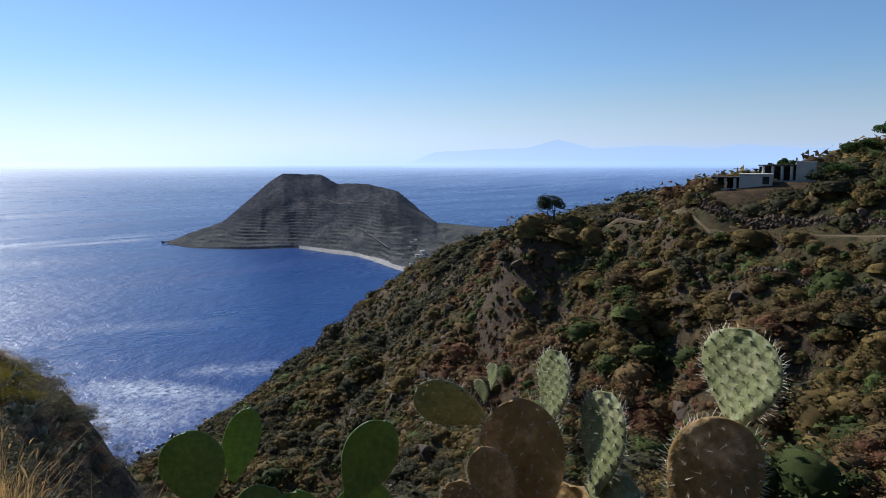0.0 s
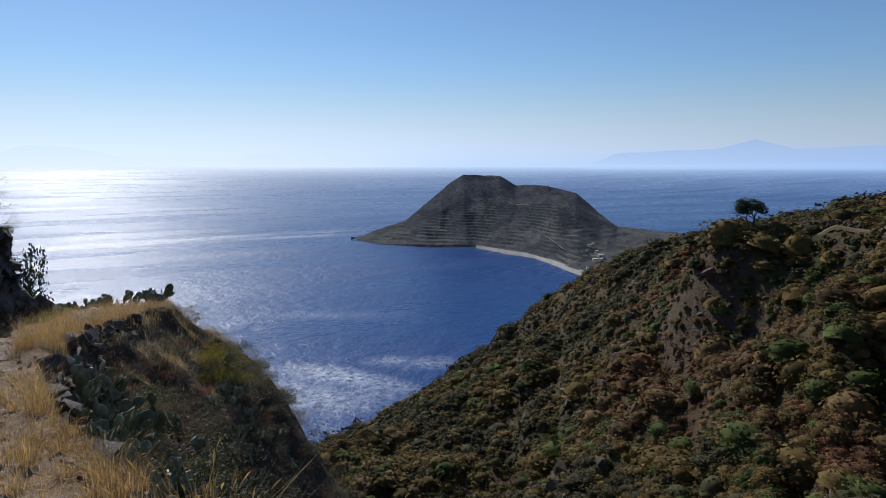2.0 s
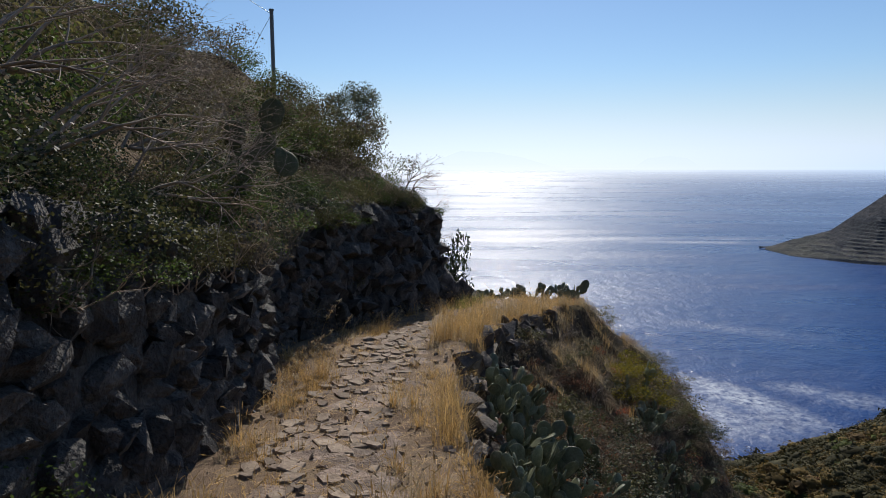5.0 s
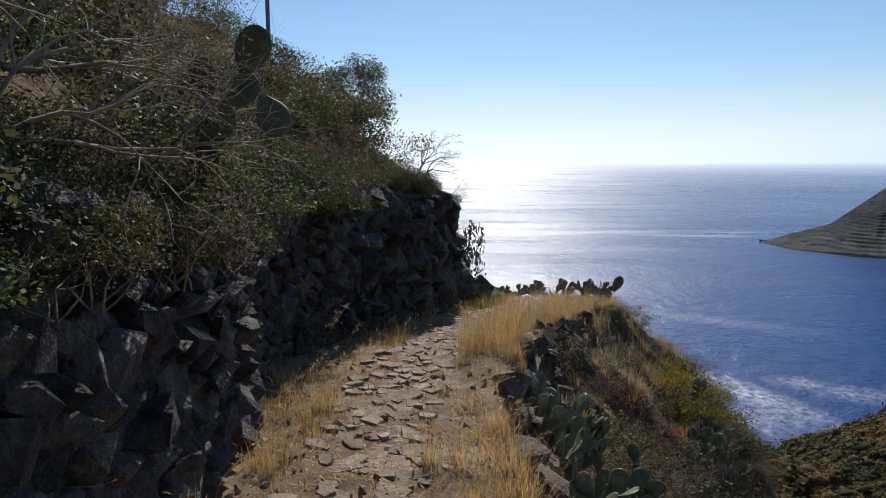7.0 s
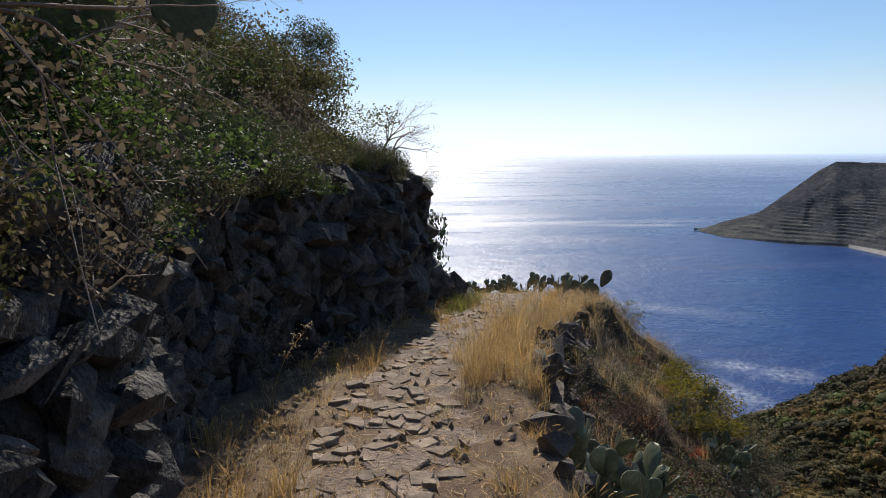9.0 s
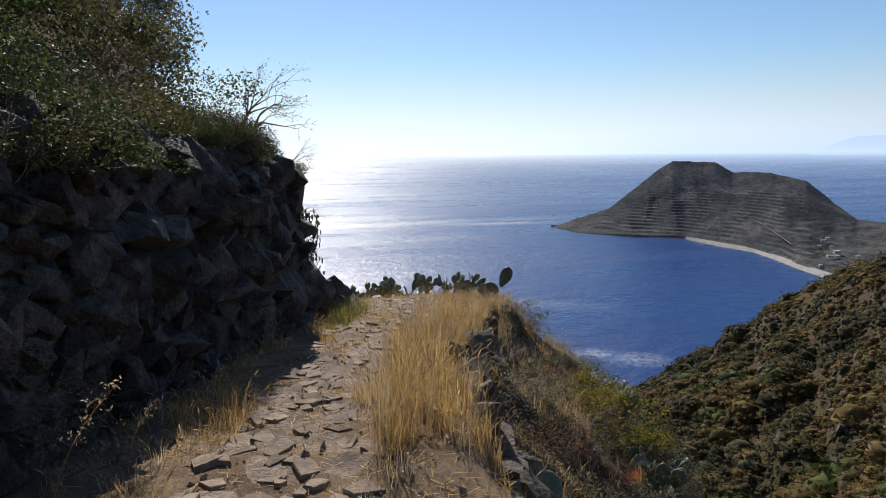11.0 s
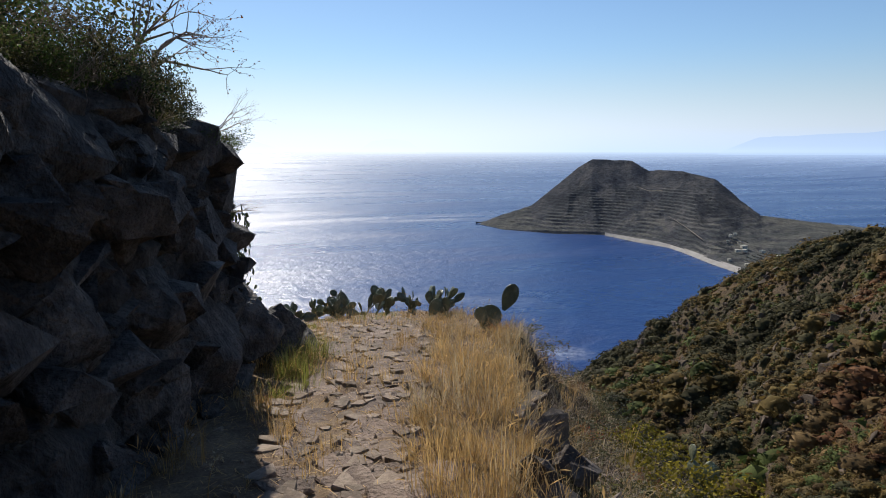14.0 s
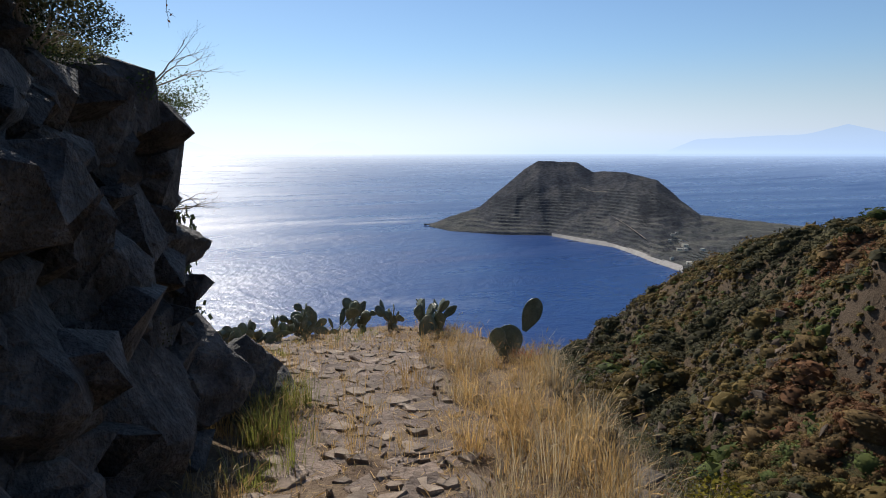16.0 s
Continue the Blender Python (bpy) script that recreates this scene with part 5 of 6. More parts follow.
def bare_bush(label, base, ways, length, radius, seed, depth=4, pull=(0, 0, 0.05), tufts_at=None):
    r = np.random.default_rng(seed)
    seg = []
    for w in ways:
        grow(r, (r.normal() * 0.03, r.normal() * 0.03, -0.05), np.array(w) / np.linalg.norm(w), length, radius, depth, seg, 0.42, pull)
    root = tagged(new("bare_shrub"), label, "shrub")
    root.location = base
    child("stem", limb_mesh("stem", seg, M_TWIG, 4), root)
    if tufts_at:
        tips = np.array([s[1] for s in seg if s[3] < radius * 0.16])
        tips = tips[r.uniform(size=len(tips)) < 0.5]
        v, f = leaf_quads(r, tips + r.normal(size=tips.shape) * 0.01, 0.013)
        tagged(child("seed_tuft", mesh_of("seed_tuft", v, f, tufts_at), root), kind="stuff")
    return root


bare_bush("wind-bent leafless shrub with russet tips", (-0.74, 20.3, 0.08), [(0.2, 0, 1), (0.35, 0.1, 0.95), (0.05, 0.1, 1), (0.42, 0, 0.9)], 0.44, 0.027, 5, 4, (0.07, 0, 0.02), M_LEAF_RUSSET)
bare_bush("small leafless shrub on the wall top", (-0.85, 18.9, 0.08), [(0.2, 0, 1), (0.5, 0.1, 0.8), (-0.2, 0.1, 1)], 0.2, 0.012, 6, 3)
bare_bush("leafless twigs growing from the cliff", (0.12, 21.6, -0.95), [(0.9, 0, 0.3), (0.8, 0.2, 0.6), (1, 0.1, 0.1)], 0.14, 0.006, 8, 3)
bare_bush("thin dry twigs at the cliff edge", (0.0, 21.1, -0.15), [(0.9, 0, 0.3), (0.7, -0.1, 0.5), (0.9, 0.2, 0.15)], 0.2, 0.006, 9, 3)
for k, (x, y, z) in enumerate(((-1.75, 7.9, 0.9), (-1.9, 9.2, 0.6), (-2.3, 8.6, 1.4), (-2.0, 10.5, 0.55), (-1.9, 7.2, 1.2), (-2.2, 11.6, 0.6), (-2.3, 12.6, 0.9), (-2.8, 11.2, 1.7), (-2.1, 9.8, 1.0))):
    bare_bush("tangled leafless branches overhanging the path", (x, y, z), [(0.7, 0.3, 0.5), (0.5, 0.7, 0.4), (0.8, -0.1, 0.15), (0.3, 0.5, 0.9)], 0.46, 0.017, 40 + k, 4, (0.02, 0.03, -0.02))


def olive_tree():
    r = np.random.default_rng(77)
    root = tagged(new("tree"), "small silvery olive-like tree above the wall", "tree")
    root.location = (-3.1, 25.4, z_at(-3.1, 25.4) - 0.1)
    seg = []
    for w in ((0.2, 0, 1), (-0.4, 0.1, 0.9), (0.7, -0.1, 0.8), (0.1, 0.4, 1)):
        grow(r, (0, 0, 0), np.array(w) / np.linalg.norm(w), 0.95, 0.07, 3, seg, 0.5)
    child("trunk", limb_mesh("trunk", seg, M_BARK, 6), root)
    lobe = r.normal(size=(60, 3))
    lobe *= (r.uniform(0.3, 1.0, 60) ** 0.5 / np.linalg.norm(lobe, axis=1))[:, None]
    lobe = lobe * (1.45, 1.2, 1.2) + (-0.1, 0, 2.25 - root.location.z)
    k = r.integers(0, 60, 26000)
    d = r.normal(size=(26000, 3))
    d /= np.linalg.norm(d, axis=1)[:, None]
    c = lobe[k] + d * (r.uniform(0.16, 0.42, 60)[k] * r.uniform(0.35, 1.08, 26000))[:, None]
    v, f = leaf_quads(r, c, 0.027, 0.3, 2.6)
    child("crown", mesh_of("crown", v, f, M_LEAF_SILVER), root)


olive_tree()


def far_tree(label, az, d, height, width, material, seed):
    r = np.random.default_rng(seed)
    x, y = d * math.sin(radians(az)), d * math.cos(radians(az))
    root = tagged(new("tree"), label, "tree")
    root.location = (x, y, z_at(x, y) - 0.2)
    seg = []
    for w in ((0.3, 0, 1), (-0.4, 0.2, 1), (0.1, -0.3, 1)):
        grow(r, (0, 0, 0), np.array(w) / np.linalg.norm(w), height * 0.4, height * 0.035, 2, seg, 0.5)
    child("trunk", limb_mesh("trunk", seg, M_BARK, 5), root)
    a, q = r.uniform(0, 6.28, 16), 0.36 * np.sqrt(r.uniform(0, 1, 16))
    lobe = np.stack([np.cos(a) * q, np.sin(a) * q, 0.62 + 0.2 * (1 - (q / 0.36) ** 2) + r.normal(size=16) * 0.05], -1)
    d = r.normal(size=(7000, 3))
    d /= np.linalg.norm(d, axis=1)[:, None]
    k = r.integers(0, 16, 7000)
    c = (lobe[k] + d * (r.uniform(0.11, 0.19, 16)[k] * r.uniform(0.6, 1.05, 7000))[:, None]) * (width, width, height)
    v, f = leaf_quads(r, c, 0.13, 0.2, 1.4)
    child("crown", mesh_of("crown", v, f, material), root)


far_tree("lone dark umbrella-shaped tree on the far crest", 56.7, 116, 5.6, 5.4, M_LEAF_DARK, 201)
far_tree("dark bushy tree on the far crest", 52.8, 150, 2.6, 3.6, M_LEAF_DARK, 202)
for k, (az, d, h, w) in enumerate(((77.5, 98, 2.6, 5.0), (79.5, 96, 2.6, 6.0), (78.2, 90, 2.0, 4.4), (73.4, 109, 3.0, 3.0), (81.5, 94, 2.6, 6.0), (74.4, 111, 3.0, 3.0), (76.8, 92, 1.6, 4.0))):
    far_tree("leafy green tree beside the hillside houses", az, d, h, w, M_LEAF_GREEN if k % 3 else M_LEAF_DARK, 210 + k)


# ---- houses on the far crest ----
def block(size, bevel=0.02):
    bm = bmesh.new()
    bmesh.ops.create_cube(bm, size=1, matrix=Matrix.Diagonal((*size, 1)))
    bmesh.ops.bevel(bm, geom=list(bm.edges), offset=bevel, segments=1, affect="EDGES")
    return bm


def part(name, bm, material, parent, at=(0, 0, 0), label=""):
    me = bpy.data.meshes.new(name)
    bm.to_mesh(me)
    bm.free()
    me.materials.append(material)
    return child(name, me, parent, Matrix.Translation(at), label)


def column_bm(radius, height):
    bm = bmesh.new()
    bmesh.ops.create_cone(bm, cap_ends=True, segments=10, radius1=radius * 1.08, radius2=radius, depth=height)
    return bm


def house(label, az, d, base_z, wide, deep, high, porch, columns, windows):
    """A flat-roofed island house with a columned porch on one side."""
    x, y = d * math.sin(radians(az)), d * math.cos(radians(az))
    root = tagged(new("house"), label, "house")
    root.matrix_basis = Matrix.Translation((x, y, base_z)) @ Matrix.Rotation(-radians(az), 4, "Z")
    part("wall", block((wide, deep, high + 2.0)), M_PLASTER, root, (0, 0, high / 2 - 1.0))
    part("roof", block((wide + 0.15, deep + 0.15, 0.22)), M_PLASTER, root, (0, 0, high + 0.11))
    for wx, wz in windows:
        w = part("window", block((0.8, 0.06, 1.0), 0.005), M_DARK, root, (wx, -deep / 2 - 0.012, wz))
        part("sill", block((0.95, 0.12, 0.07), 0.005), M_PLASTER, w, (0, -0.03, -0.55))
    if columns:
        length = columns * 1.15
        px = -wide / 2 - length / 2
        part("porch_floor", block((length, porch, 2.2)), M_PLASTER, root, (px, -deep / 2 + porch / 2, -1.1))
        part("pergola", block((length + 0.1, porch + 0.2, 0.16)), M_BARK, root, (px, -deep / 2 + porch / 2, high * 0.86))
        for i in range(columns):
            part("column", column_bm(0.2, high * 0.8), M_PLASTER, root, (-wide / 2 - 0.5 - i * 1.15, -deep / 2 + 0.25, high * 0.4))
        # near-black sheet: the porch's inner shade is put into its colour
        part("back_wall", block((length, 0.2, high * 0.8)), M_DARK, root, (px, -deep / 2 + porch, high * 0.4))


house("low white flat-roofed house with a columned porch", 72.4, 100, -1.95, 4.0, 5, 1.75, 2.6, 3, [(1.2, 1.1)])
house("white flat-roofed house with a columned terrace", 75.8, 104, -0.95, 2.4, 5, 2.4, 2.4, 4, [])


def terrace_wall(label, az0, az1, off, rows, seed):
    """A dry-stone wall that keeps its distance from the hillside track."""
    r = np.random.default_rng(seed)
    n = int((az1 - az0) * 6)
    az = np.linspace(az0, az1, n)
    d = track_d(az) + off
    P = []
    for k in range(rows):
        a = np.radians(az + r.normal(size=n) * 0.05)
        x, y = d * np.sin(a), d * np.cos(a)
        s = r.uniform(0.32, 0.55, n)
        P.append(np.stack([x, y, land(x, y) + 0.15 + 0.3 * k, *r.uniform(0, 6.28, (3, n)), s * 1.3, s, s], -1))
    stones = [arrays_of(m) for m in STONES[:6]]
    tagged(new("terrace_wall", joined("terrace_wall", stones, np.concatenate(P), M_ROCK_FAR)), label, "stone wall", kind="stuff")


terrace_wall("rough dry-stone terrace wall above the hillside track", 61.5, 84, 2.3, 4, 300)
terrace_wall("low dry-stone terrace wall on the far hillside", 66, 84, -8.5, 2, 301)


def hillside_track():
    az = np.linspace(61, 84, 90)
    rows = []
    for off, dz in ((-0.75, -0.4), (-0.6, 0.05), (0.5, 0.12), (0.7, -0.2)):
        a, d = np.radians(az), track_d(az) + off
        x, y = d * np.sin(a), d * np.cos(a)
        xm, ym = track_d(az) * np.sin(a), track_d(az) * np.cos(a)
        rows.append(np.stack([x, y, land(xm, ym) + dz], -1))
    i = np.arange(4 * len(az)).reshape(4, -1)
    f = np.stack([i[:-1, :-1], i[:-1, 1:], i[1:, 1:], i[1:, :-1]], -1).reshape(-1, 4)
    tagged(new("track", mesh_of("track", np.concatenate(rows), f, M_DIRT)), "ochre dirt track across the far hillside", "track", kind="structure")


hillside_track()


# ---- port houses and tracks under the headland ----
def on_headland(az, u):
    hc, ds, dc = (float(np.interp(az, p, q)) for p, q in ((HEAD_A, HEAD_H), (SHORE_A, SHORE_D), (HEAD_A, CREST_D)))
    d = ds + u * (dc - ds)
    return d * math.sin(radians(az)), d * math.cos(radians(az)), SEA_Z + 3.0 * min(1, u / 0.03) + (hc - 3) * u ** 1.25


rp = np.random.default_rng(400)
port = None
for k in range(26):
    az, u = rp.uniform(44.5, 50.5), rp.uniform(0.06, 0.42)
    x, y, z = on_headland(az, u)
    w = rp.uniform(3, 6)
    m = placed((x, y, z + 0.5), (0, 0, rp.uniform(-0.6, 0.1)), (w / 6, w / 7, 0.7))
    if port is None:
        port = tagged(new("port_house"), "small white flat-roofed house near the bay", "house", "houses by the bay")
        part("wall", block((6, 6, 5)), M_PLASTER, port, (0, 0, 1.2))
        part("roof", block((6.2, 6.2, 0.3)), M_PLASTER, port, (0, 0, 3.85))
        part("door", block((1.0, 0.1, 2.0), 0.01), M_DARK, port, (-1.2, -3.02, 1.4))
        part("window", block((1.0, 0.1, 1.0), 0.01), M_DARK, port, (1.4, -3.02, 1.9))
        port.matrix_basis = m
    else:
        copy_thing(port, m)


def headland_track(label, points, width):
    V = []
    for az, u in points:
        x, y, z = on_headland(az, u)
        for s in (-1, 1):
            V.append((x, y + s * width / 2, z + 3.6 + s * 0.6))
    n = len(points)
    f = [(2 * i, 2 * i + 1, 2 * i + 3, 2 * i + 2) for i in range(n - 1)]
    tagged(new("track", mesh_of("track", V, f, M_TRACK)), label, "track", kind="structure")


headland_track("pale dusty track across the headland's lower slope", [(39.9 + 0.35 * i, 0.36 - 0.024 * i) for i in range(9)], 5)
for k in range(13):
    a0, u0 = 43.2 + 0.38 * k, 0.10 + 0.045 * (k * 7 % 6)
    headland_track("pale low terrace wall on the bay's plain", [(a0 + 0.3 * i, u0 + 0.004 * i) for i in range(4)], 1.6)
headland_track("pale terrace track high on the headland", [(37.6 + 0.25 * i, 0.66 + 0.002 * i) for i in range(9)], 3.5)


# ---- post and wires ----
def utility_post():
    root = tagged(new("utility_post"), "slim grey utility post with wires above the bushes", "post")
    base = z_at(-7.05, 33)
    root.location = (-7.05, 33, base - 0.3)
    h = 7.25 - base + 0.3
    bm = bmesh.new()
    bmesh.ops.create_cone(bm, cap_ends=True, segments=12, radius1=0.12, radius2=0.08, depth=h)
    part("pole", bm, M_POST, root, (0, 0, h / 2))
    bm = bmesh.new()
    bmesh.ops.create_cone(bm, cap_ends=True, segments=10, radius1=0.1, radius2=0.1, depth=0.06)
    part("cap", bm, M_POST, root, (0, 0, h + 0.02))
    for end in ((-6, -3, 4.6), (-9.5, 8, -9.5)):
        pts = [Vector((0, 0, h - 0.15)).lerp(Vector((end[0], end[1], h + end[2])), i / 8) - Vector((0, 0, 0.35 * math.sin(math.pi * i / 8))) for i in range(9)]
        child("wire", limb_mesh("wire", [(np.array(a), np.array(b), 0.012, 0.012) for a, b in zip(pts, pts[1:])], M_POST, 4), root)


utility_post()

# ---- prickly pears along the path ----
path_cactus()
smooth_cactus()
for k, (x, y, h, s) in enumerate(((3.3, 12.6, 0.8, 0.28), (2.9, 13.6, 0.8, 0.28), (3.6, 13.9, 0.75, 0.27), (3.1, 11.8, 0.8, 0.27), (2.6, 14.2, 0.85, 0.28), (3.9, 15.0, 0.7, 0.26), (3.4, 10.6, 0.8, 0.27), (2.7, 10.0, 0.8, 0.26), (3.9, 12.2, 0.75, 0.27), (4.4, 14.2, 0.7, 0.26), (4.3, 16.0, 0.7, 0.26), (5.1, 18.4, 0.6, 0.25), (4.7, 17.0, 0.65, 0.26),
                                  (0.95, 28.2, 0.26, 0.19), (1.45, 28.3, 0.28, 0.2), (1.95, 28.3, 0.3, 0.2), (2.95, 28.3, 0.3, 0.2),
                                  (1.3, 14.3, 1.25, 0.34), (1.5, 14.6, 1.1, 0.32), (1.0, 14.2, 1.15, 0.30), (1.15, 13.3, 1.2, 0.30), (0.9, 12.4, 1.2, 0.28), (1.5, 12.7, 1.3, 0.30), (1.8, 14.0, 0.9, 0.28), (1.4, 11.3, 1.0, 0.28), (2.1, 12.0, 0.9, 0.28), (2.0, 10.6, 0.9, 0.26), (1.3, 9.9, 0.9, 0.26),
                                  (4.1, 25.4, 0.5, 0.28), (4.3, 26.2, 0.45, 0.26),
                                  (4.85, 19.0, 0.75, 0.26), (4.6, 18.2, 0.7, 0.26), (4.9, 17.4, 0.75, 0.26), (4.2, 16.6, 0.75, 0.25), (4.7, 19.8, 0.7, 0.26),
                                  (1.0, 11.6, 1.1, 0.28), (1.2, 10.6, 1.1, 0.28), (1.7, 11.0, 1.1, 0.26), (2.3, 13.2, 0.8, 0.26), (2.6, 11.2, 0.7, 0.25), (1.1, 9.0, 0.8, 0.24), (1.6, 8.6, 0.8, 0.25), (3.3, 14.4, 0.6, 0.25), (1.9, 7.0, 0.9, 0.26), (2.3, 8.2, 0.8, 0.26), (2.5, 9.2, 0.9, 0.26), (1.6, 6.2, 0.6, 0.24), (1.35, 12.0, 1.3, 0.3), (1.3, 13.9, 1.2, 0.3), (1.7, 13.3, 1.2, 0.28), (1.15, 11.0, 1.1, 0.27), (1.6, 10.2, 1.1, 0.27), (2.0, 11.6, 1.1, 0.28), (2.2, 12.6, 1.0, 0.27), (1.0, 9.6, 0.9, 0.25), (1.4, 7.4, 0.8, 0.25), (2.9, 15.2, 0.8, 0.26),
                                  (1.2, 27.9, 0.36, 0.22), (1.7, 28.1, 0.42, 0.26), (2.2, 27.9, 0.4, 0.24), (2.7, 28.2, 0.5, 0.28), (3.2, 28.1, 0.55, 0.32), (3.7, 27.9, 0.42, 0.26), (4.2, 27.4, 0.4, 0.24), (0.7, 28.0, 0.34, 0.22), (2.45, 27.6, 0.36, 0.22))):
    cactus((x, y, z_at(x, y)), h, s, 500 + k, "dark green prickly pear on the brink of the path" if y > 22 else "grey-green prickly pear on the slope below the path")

brink = tagged(new("prickly_pear"), "dark green prickly pear with three big pads on the brink", "cactus")
brink.location = (3.8, 22.9, z_at(3.8, 22.9))
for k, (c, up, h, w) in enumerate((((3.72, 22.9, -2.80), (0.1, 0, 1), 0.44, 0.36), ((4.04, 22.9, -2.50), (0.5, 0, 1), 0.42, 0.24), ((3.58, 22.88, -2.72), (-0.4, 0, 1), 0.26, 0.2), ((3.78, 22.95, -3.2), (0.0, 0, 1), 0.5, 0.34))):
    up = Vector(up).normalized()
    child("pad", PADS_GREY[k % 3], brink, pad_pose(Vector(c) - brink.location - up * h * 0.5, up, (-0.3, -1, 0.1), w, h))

over = tagged(new("prickly_pear"), "prickly pear overhanging the stone wall, its shade painted dark", "cactus")
over.location = (-2.05, 11.9, z_at(-2.05, 11.9))
for k, (c, up, h, w) in enumerate((((-2.0, 11.85, 0.45), (0.2, 0, 1), 0.5, 0.3), ((-1.85, 11.8, 0.78), (0.5, 0, 1), 0.44, 0.3), ((-1.62, 11.75, 1.03), (0.75, -0.1, 0.6), 0.36, 0.26), ((-1.37, 11.7, 0.86), (0.45, -0.1, -0.9), 0.34, 0.26),
                                   ((-1.52, 11.75, 1.32), (0.35, 0, 1), 0.42, 0.27), ((-1.95, 11.9, 1.12), (-0.15, 0, 1), 0.4, 0.28), ((-2.15, 11.7, 0.75), (-0.4, 0, 1), 0.36, 0.26))):
    up = Vector(up).normalized()
    child("pad", PADS_SHADED[k % 2], over, pad_pose(Vector(c) - over.location - up * h * 0.5, up, (0.35 * math.sin(2.3 * k), -1, 0.1), w, h))

flower = tagged(new("cactus_flower"), "small orange flower on the prickly pear by the path", "flower")
flower.location = (1.12, 13.75, -2.28)
rf = np.random.default_rng(640)
v, f = leaf_quads(rf, rf.normal(size=(40, 3)) * (0.022, 0.022, 0.016) + (0, 0, 0.05), 0.028, 0.8, 1.6)
child("petals", mesh_of("petals", v, f, M_FLOWER), flower)
child("stem", limb_mesh("stem", [(np.array((0, 0, -0.06)), np.array((0, 0, 0.05)), 0.014, 0.02)], M_PAD_GREY_BACKLIT, 8), flower)

# ---- boulders at the cliff corner ----
def boulder(loc, size, turn, seed, label="dark angular basalt boulder at the cliff corner"):
    r = np.random.default_rng(seed)
    bm = bmesh.new()
    bmesh.ops.create_icosphere(bm, subdivisions=4, radius=1)
    planes = r.normal(size=(30, 3))
    planes /= np.linalg.norm(planes, axis=1)[:, None]
    cut = r.uniform(0.4, 0.62, 30)
    for v in bm.verts:
        d = np.array(v.co)
        k = planes @ d
        s = min(0.82, float(np.min(np.where(k > 0.05, cut / np.maximum(k, 0.05), 9))))
        p = Vector(d * s)
        v.co = p * (1 + 0.07 * noise.fractal(p * 3 + Vector((seed, 0, 0)), 1.0, 2.0, 4) + 0.04 * noise.fractal(p * 11, 0.8, 2.0, 4))
    me = bpy.data.meshes.new("boulder")
    bm.to_mesh(me)
    bm.free()
    me.materials.append(M_STONE)
    ob = tagged(new("boulder", me), label, "boulder", "boulders of the cliff corner")
    ob.matrix_basis = placed(loc, (turn, turn * 0.7, turn * 1.9), size)


for k, (loc, size) in enumerate((((-0.22, 21.35, -1.2), (1.0, 0.9, 0.42)), ((-0.45, 21.25, -0.74), (0.8, 0.8, 0.7)), ((-0.2, 21.4, -1.65), (0.8, 0.8, 0.7)), ((0.05, 21.6, -2.2), (0.9, 0.9, 0.9)), ((0.55, 22.3, -2.65), (0.8, 0.8, 0.6)), ((0.9, 22.8, -2.85), (0.7, 0.6, 0.5)),
                                 ((1.05, 23.3, -3.0), (0.45, 0.5, 0.4)), ((-0.6, 20.4, -0.5), (0.9, 0.9, 0.8)), ((-0.55, 20.4, -1.3), (0.9, 1.0, 0.9)), ((-0.45, 20.5, -2.1), (1.0, 1.0, 1.0)), ((-1.0, 19.3, -0.4), (0.9, 1.0, 0.9)), ((-0.95, 19.4, -1.3), (0.9, 1.1, 1.0)), ((-0.85, 19.5, -2.1), (0.9, 1.0, 0.8)),
                                 ((-1.35, 18.3, -0.3), (0.9, 1.1, 0.8)), ((-1.3, 18.3, -1.2), (0.8, 1.0, 1.1)), ((-1.25, 18.2, -2.0), (0.8, 1.1, 0.8)), ((-1.8, 17.2, -0.35), (0.9, 1.1, 0.9)), ((-1.75, 17.2, -1.25), (0.8, 1.1, 1.0)), ((-1.75, 17.1, -2.0), (0.8, 1.0, 0.7)))):
    boulder(loc, size, 0.25 * math.sin(k * 2.7), 600 + k)


# ---- pieces: wall stones, edge stones, paving ----
def wall_backing():
    ys = np.arange(-8, 22.3, 0.3)
    x, zt, zb = wall_x(ys), wall_top(ys), path_z(ys)
    rows = [(x + 0.02, zb - 0.3), (x - 0.10, zt - 0.05), (x - 0.45, zt - 0.05), (x - 0.45, zb - 0.3)]
    v = np.concatenate([np.stack([a, ys, b], -1) for a, b in rows])
    i = np.arange(len(v)).reshape(4, -1)
    f = np.concatenate([np.stack([i[k][:-1], i[(k + 1) % 4][:-1], i[(k + 1) % 4][1:], i[k][1:]], -1) for k in range(4)])
    return tagged(new("wall_west", mesh_of("wall_west", v, f, M_STONE_JOINED)), "dark dry-stone retaining wall of rough basalt blocks", "stone wall", kind="structure")


def stone_courses(y0, y1, step_y, step_z, r):
    out, z = [], 0.0
    row = 0
    while z < 3.2:
        y = y0 + (row % 2) * step_y * 0.5
        while y < y1:
            yy = y + r.normal() * step_y * 0.14
            zz = float(path_z(yy)) - 0.02 + z + step_z * 0.5 + r.normal() * step_z * 0.12
            if zz < float(wall_top(yy)) + 0.1 - step_z * 0.6:
                s = r.uniform(0.65, 1.4)
                x = float(wall_x(yy)) - 0.07 + r.uniform(-0.06, 0.09)
                out.append((x, yy, zz, r.normal() * 0.3, r.normal() * 0.35, r.normal() * 0.35, min(step_y * 1.15, 0.42), step_y * 1.35 * s, step_z * 1.4 * r.uniform(0.75, 1.25)))
            y += step_y
        z += step_z
        row += 1
    return out


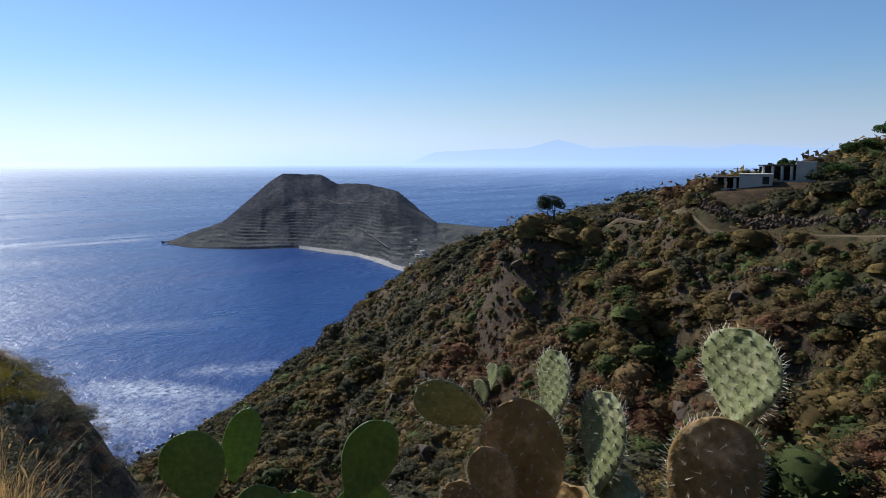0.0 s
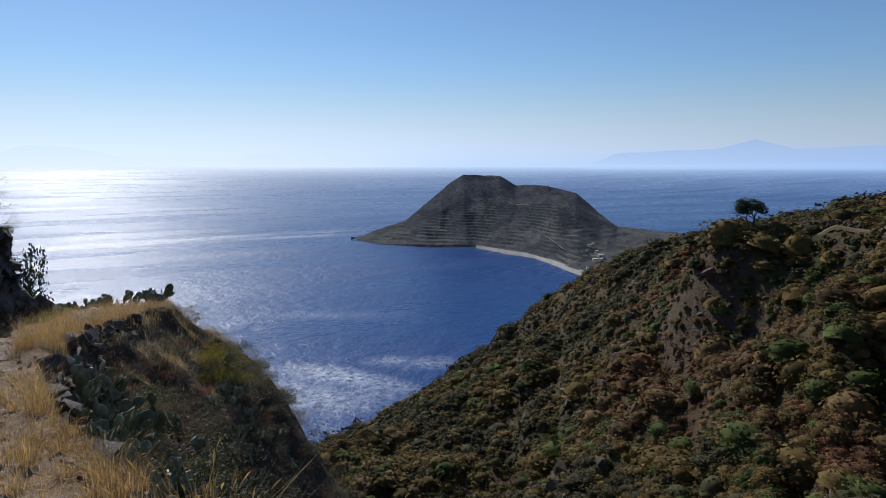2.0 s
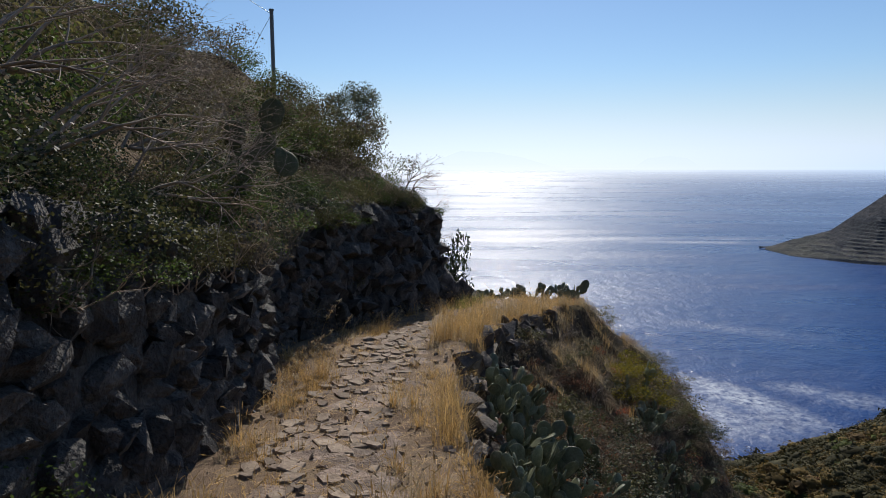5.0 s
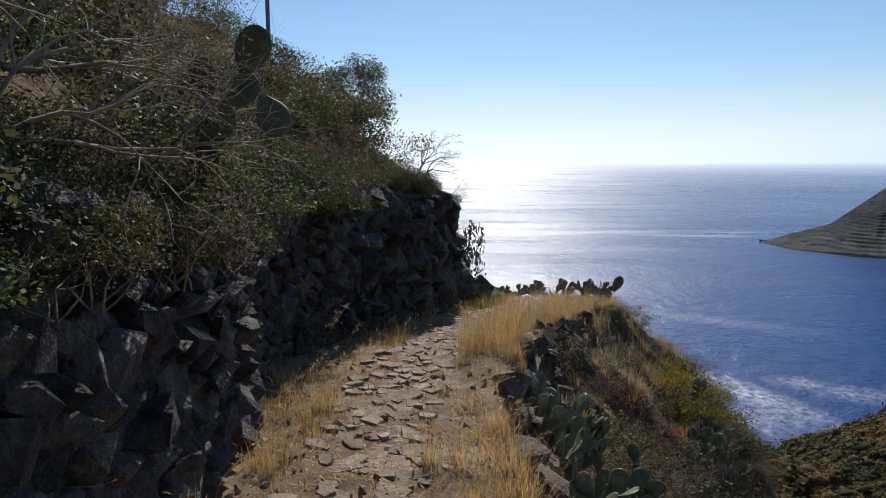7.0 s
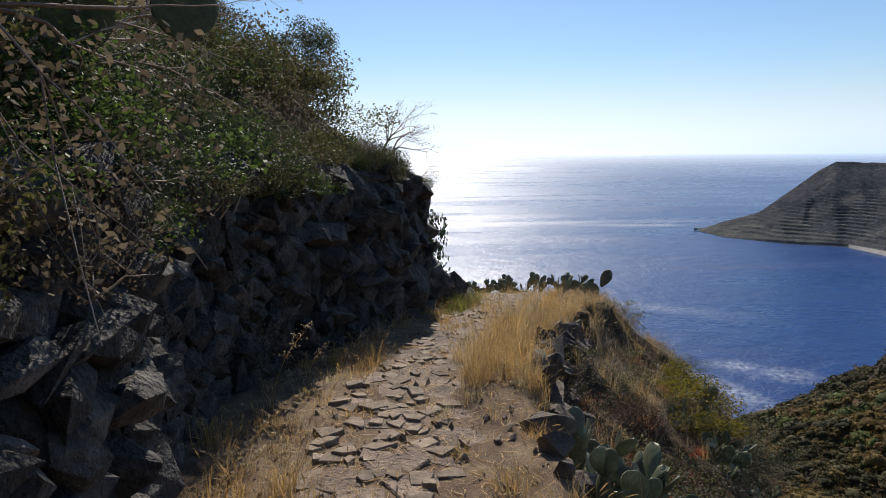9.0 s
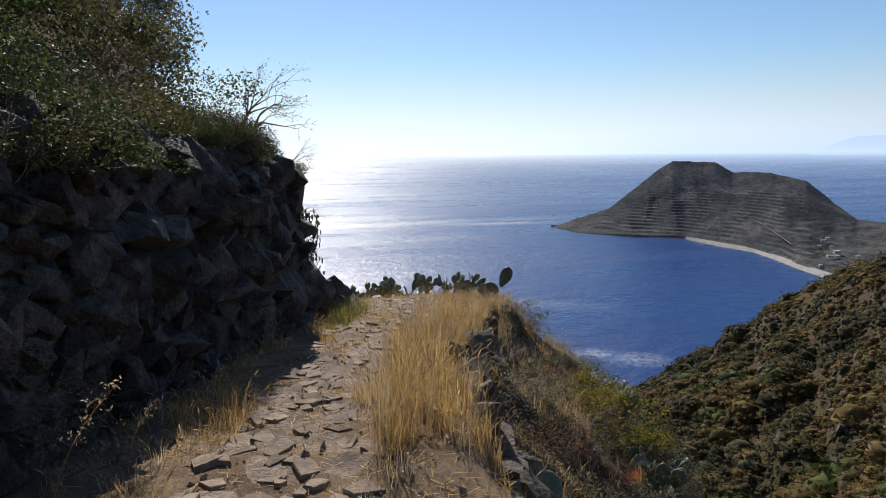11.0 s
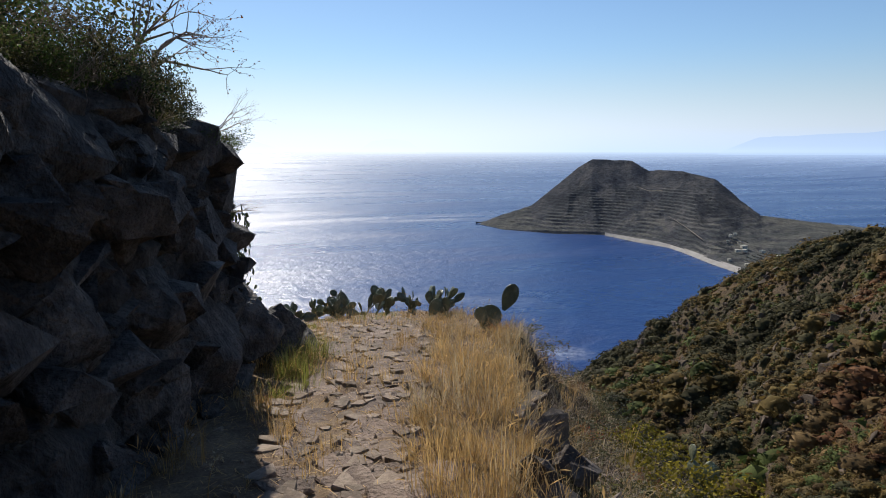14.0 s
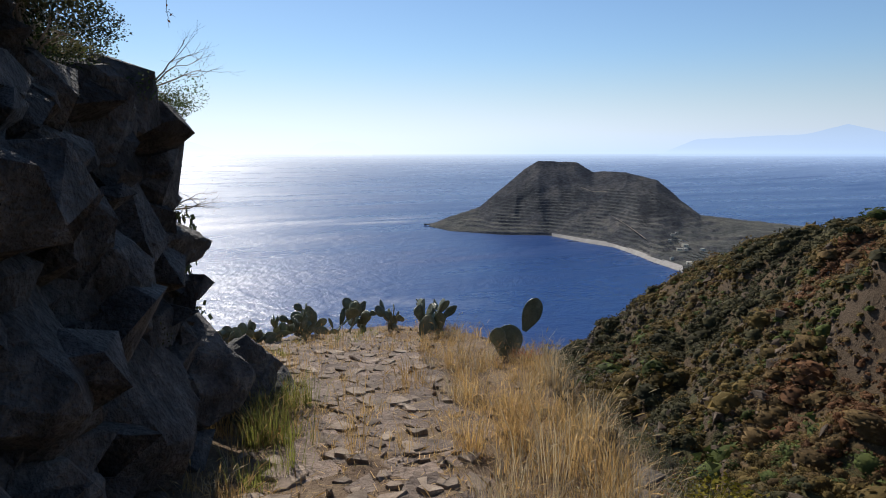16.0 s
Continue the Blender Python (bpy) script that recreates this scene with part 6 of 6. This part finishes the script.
def build_wall():
    r = np.random.default_rng(700)
    wall = wall_backing()
    near = stone_courses(6.8, 16.6, 0.22, 0.165, r)
    near.sort(key=lambda s: abs(s[1] - 11.5))
    for s in near[:290]:
        child("stone", STONES[r.integers(len(STONES))], wall, placed(s[:3], s[3:6], s[6:9]))
    rest = near[290:] + stone_courses(-7.5, 6.8, 0.34, 0.26, r) + stone_courses(16.4, 21.3, 0.4, 0.3, r)
    me = joined("stones", [arrays_of(m) for m in STONES], np.array(rest), M_STONE_JOINED)
    ob = child("stones", me, wall)
    ob["kind"] = "stuff"


build_wall()


def build_outcrop():
    """Broken blocks that stand out of the corner's rock face."""
    r = np.random.default_rng(715)
    face = tagged(new("wall_outcrop"), "fractured dark basalt outcrop at the path's corner", "rock wall", kind="structure")
    for k in range(280):
        y = r.uniform(15.8, 21.5)
        u = r.uniform()
        x = float(wall_x(y)) - 0.13 + r.normal() * 0.06 + 0.12 * u + (0.1 if y < 19.8 else 0.0)
        z = float(path_z(y)) + 0.05 + u * float(wall_top(y) - path_z(y) - (0.1 if y < 20 else 0.4))
        s = r.uniform(0.25, 0.7 if u < 0.75 else 0.42) if y < 20.3 else r.uniform(0.2, 0.42)
        child("block", STONES[r.integers(len(STONES))], face, placed((x, y, z), (r.normal() * 0.3, 0.25 + r.normal() * 0.3, r.normal() * 0.7), (s * 0.75, s * 1.15, s * r.uniform(0.4, 0.9))))


build_outcrop()


def build_edge():
    r = np.random.default_rng(720)
    edge = tagged(new("wall_edge"), "crumbling dry-stone kerb holding the path's outer edge", "stone wall", kind="structure")
    kerb = [m.copy() for m in STONES[:8]]
    for m in kerb:
        m.materials[0] = M_KERB
    for k in range(190):
        y = r.uniform(4.5, 22)
        level = r.uniform() ** 0.75
        x = float(edge_x(y)) - 0.06 + r.normal() * 0.13 + 0.12 * level
        s = r.uniform(0.14, 0.40)
        z = float(path_z(y)) - 0.02 - 0.75 * level
        child("stone", kerb[r.integers(8)], edge, placed((x, y, z), r.normal(size=3) * 0.3, (s, s * 1.3, s * r.uniform(0.45, 0.75))))


build_edge()


def build_edge_rocks():
    """Larger dark rocks that have slipped out of the path's outer wall."""
    r = np.random.default_rng(730)
    proto = [hull_mesh("edge_rock", rock_points(r, 22), M_KERB) for _ in range(6)]
    for k in range(96):
        y = r.uniform(12.6, 19.2)
        d = r.uniform(-0.05, 0.5)
        x = float(edge_x(y)) + d
        s = 0.1 + 0.2 * r.uniform() ** 1.5
        ob = new("edge_rock", proto[k % 6])
        tagged(ob, "dark angular rock fallen from the path's edge wall", "rock", "rocks of the path's edge")
        ob.matrix_basis = placed((x, y, z_at(x, y) + 0.12 * s), r.normal(size=3) * (0.35, 0.35, 2.0), (s * r.uniform(0.8, 1.3), s, s * r.uniform(0.55, 1.0)))


build_edge_rocks()


def build_paving():
    r = np.random.default_rng(740)
    path = tagged(new("pavement"), "old mule path paved with rough flat stones", "path", kind="structure")
    laid, y = [], 5.2
    while y < 27.8:
        half = float(paved(y)) * 1.05
        x = -half + r.uniform(0, 0.12)
        while x < half:
            w = r.uniform(0.2, 0.44) if y < 16 else r.uniform(0.24, 0.56)
            if r.uniform() < (0.7 if y < 16 else 0.86):
                px, py = float(centre_x(y)) + x + w / 2, y + r.normal() * 0.05
                th = r.uniform(0.03, 0.065)
                laid.append((px, py, z_at(px, py) - 0.3 * th, -0.03 + r.normal() * 0.028, r.normal() * 0.028, r.uniform(0, 6.28), w * r.uniform(0.95, 1.5), r.uniform(0.22, 0.46), th))
            x += w * 0.92
        y += 0.27
    laid.sort(key=lambda p: abs(p[1] - 14.5))
    for p in laid[:298]:
        child("slab", SLABS[r.integers(len(SLABS))], path, placed(p[:3], p[3:6], p[6:9]))
    if laid[298:]:
        ob = child("far_slabs", joined("far_slabs", [arrays_of(m) for m in SLABS], np.array(laid[298:]), M_PAVE_JOINED), path)
        ob["kind"] = "stuff"
    # small flat stones packed between the slabs
    n = 520
    y = r.uniform(5.0, 27.8, n)
    x = centre_x(y) + paved(y) * 1.15 * r.uniform(-1, 1, n)
    w = r.uniform(0.07, 0.2, n)
    P = np.stack([x, y, land(x, y) + 0.004, r.normal(size=n) * 0.08, r.normal(size=n) * 0.08, r.uniform(0, 6.28, n), w * 1.3, w, r.uniform(0.03, 0.07, n)], -1)
    ob = child("small_slabs", joined("small_slabs", [arrays_of(m) for m in SLABS], P, M_GRAVEL), path)
    ob["kind"] = "stuff"


build_paving()


def build_gravel():
    r = np.random.default_rng(760)
    n = 1900
    y = r.uniform(4.5, 27.8, n)
    lo = wall_x(np.minimum(y, 21.5)) + 0.15
    x = lo + (edge_x(y) - lo) * r.uniform(0, 1, n)
    s = 0.015 + 0.05 * r.uniform(0, 1, n) ** 3
    P = np.stack([x, y, land(x, y) + 0.1 * s, *r.uniform(0, 6.28, (3, n)), s * 1.5, s * 1.2, s * 0.8], -1)
    tagged(new("gravel", joined("gravel", [arrays_of(m) for m in STONES[:5]], P, M_GRAVEL)), "loose broken stones scattered on the path", "gravel", kind="stuff")


build_gravel()
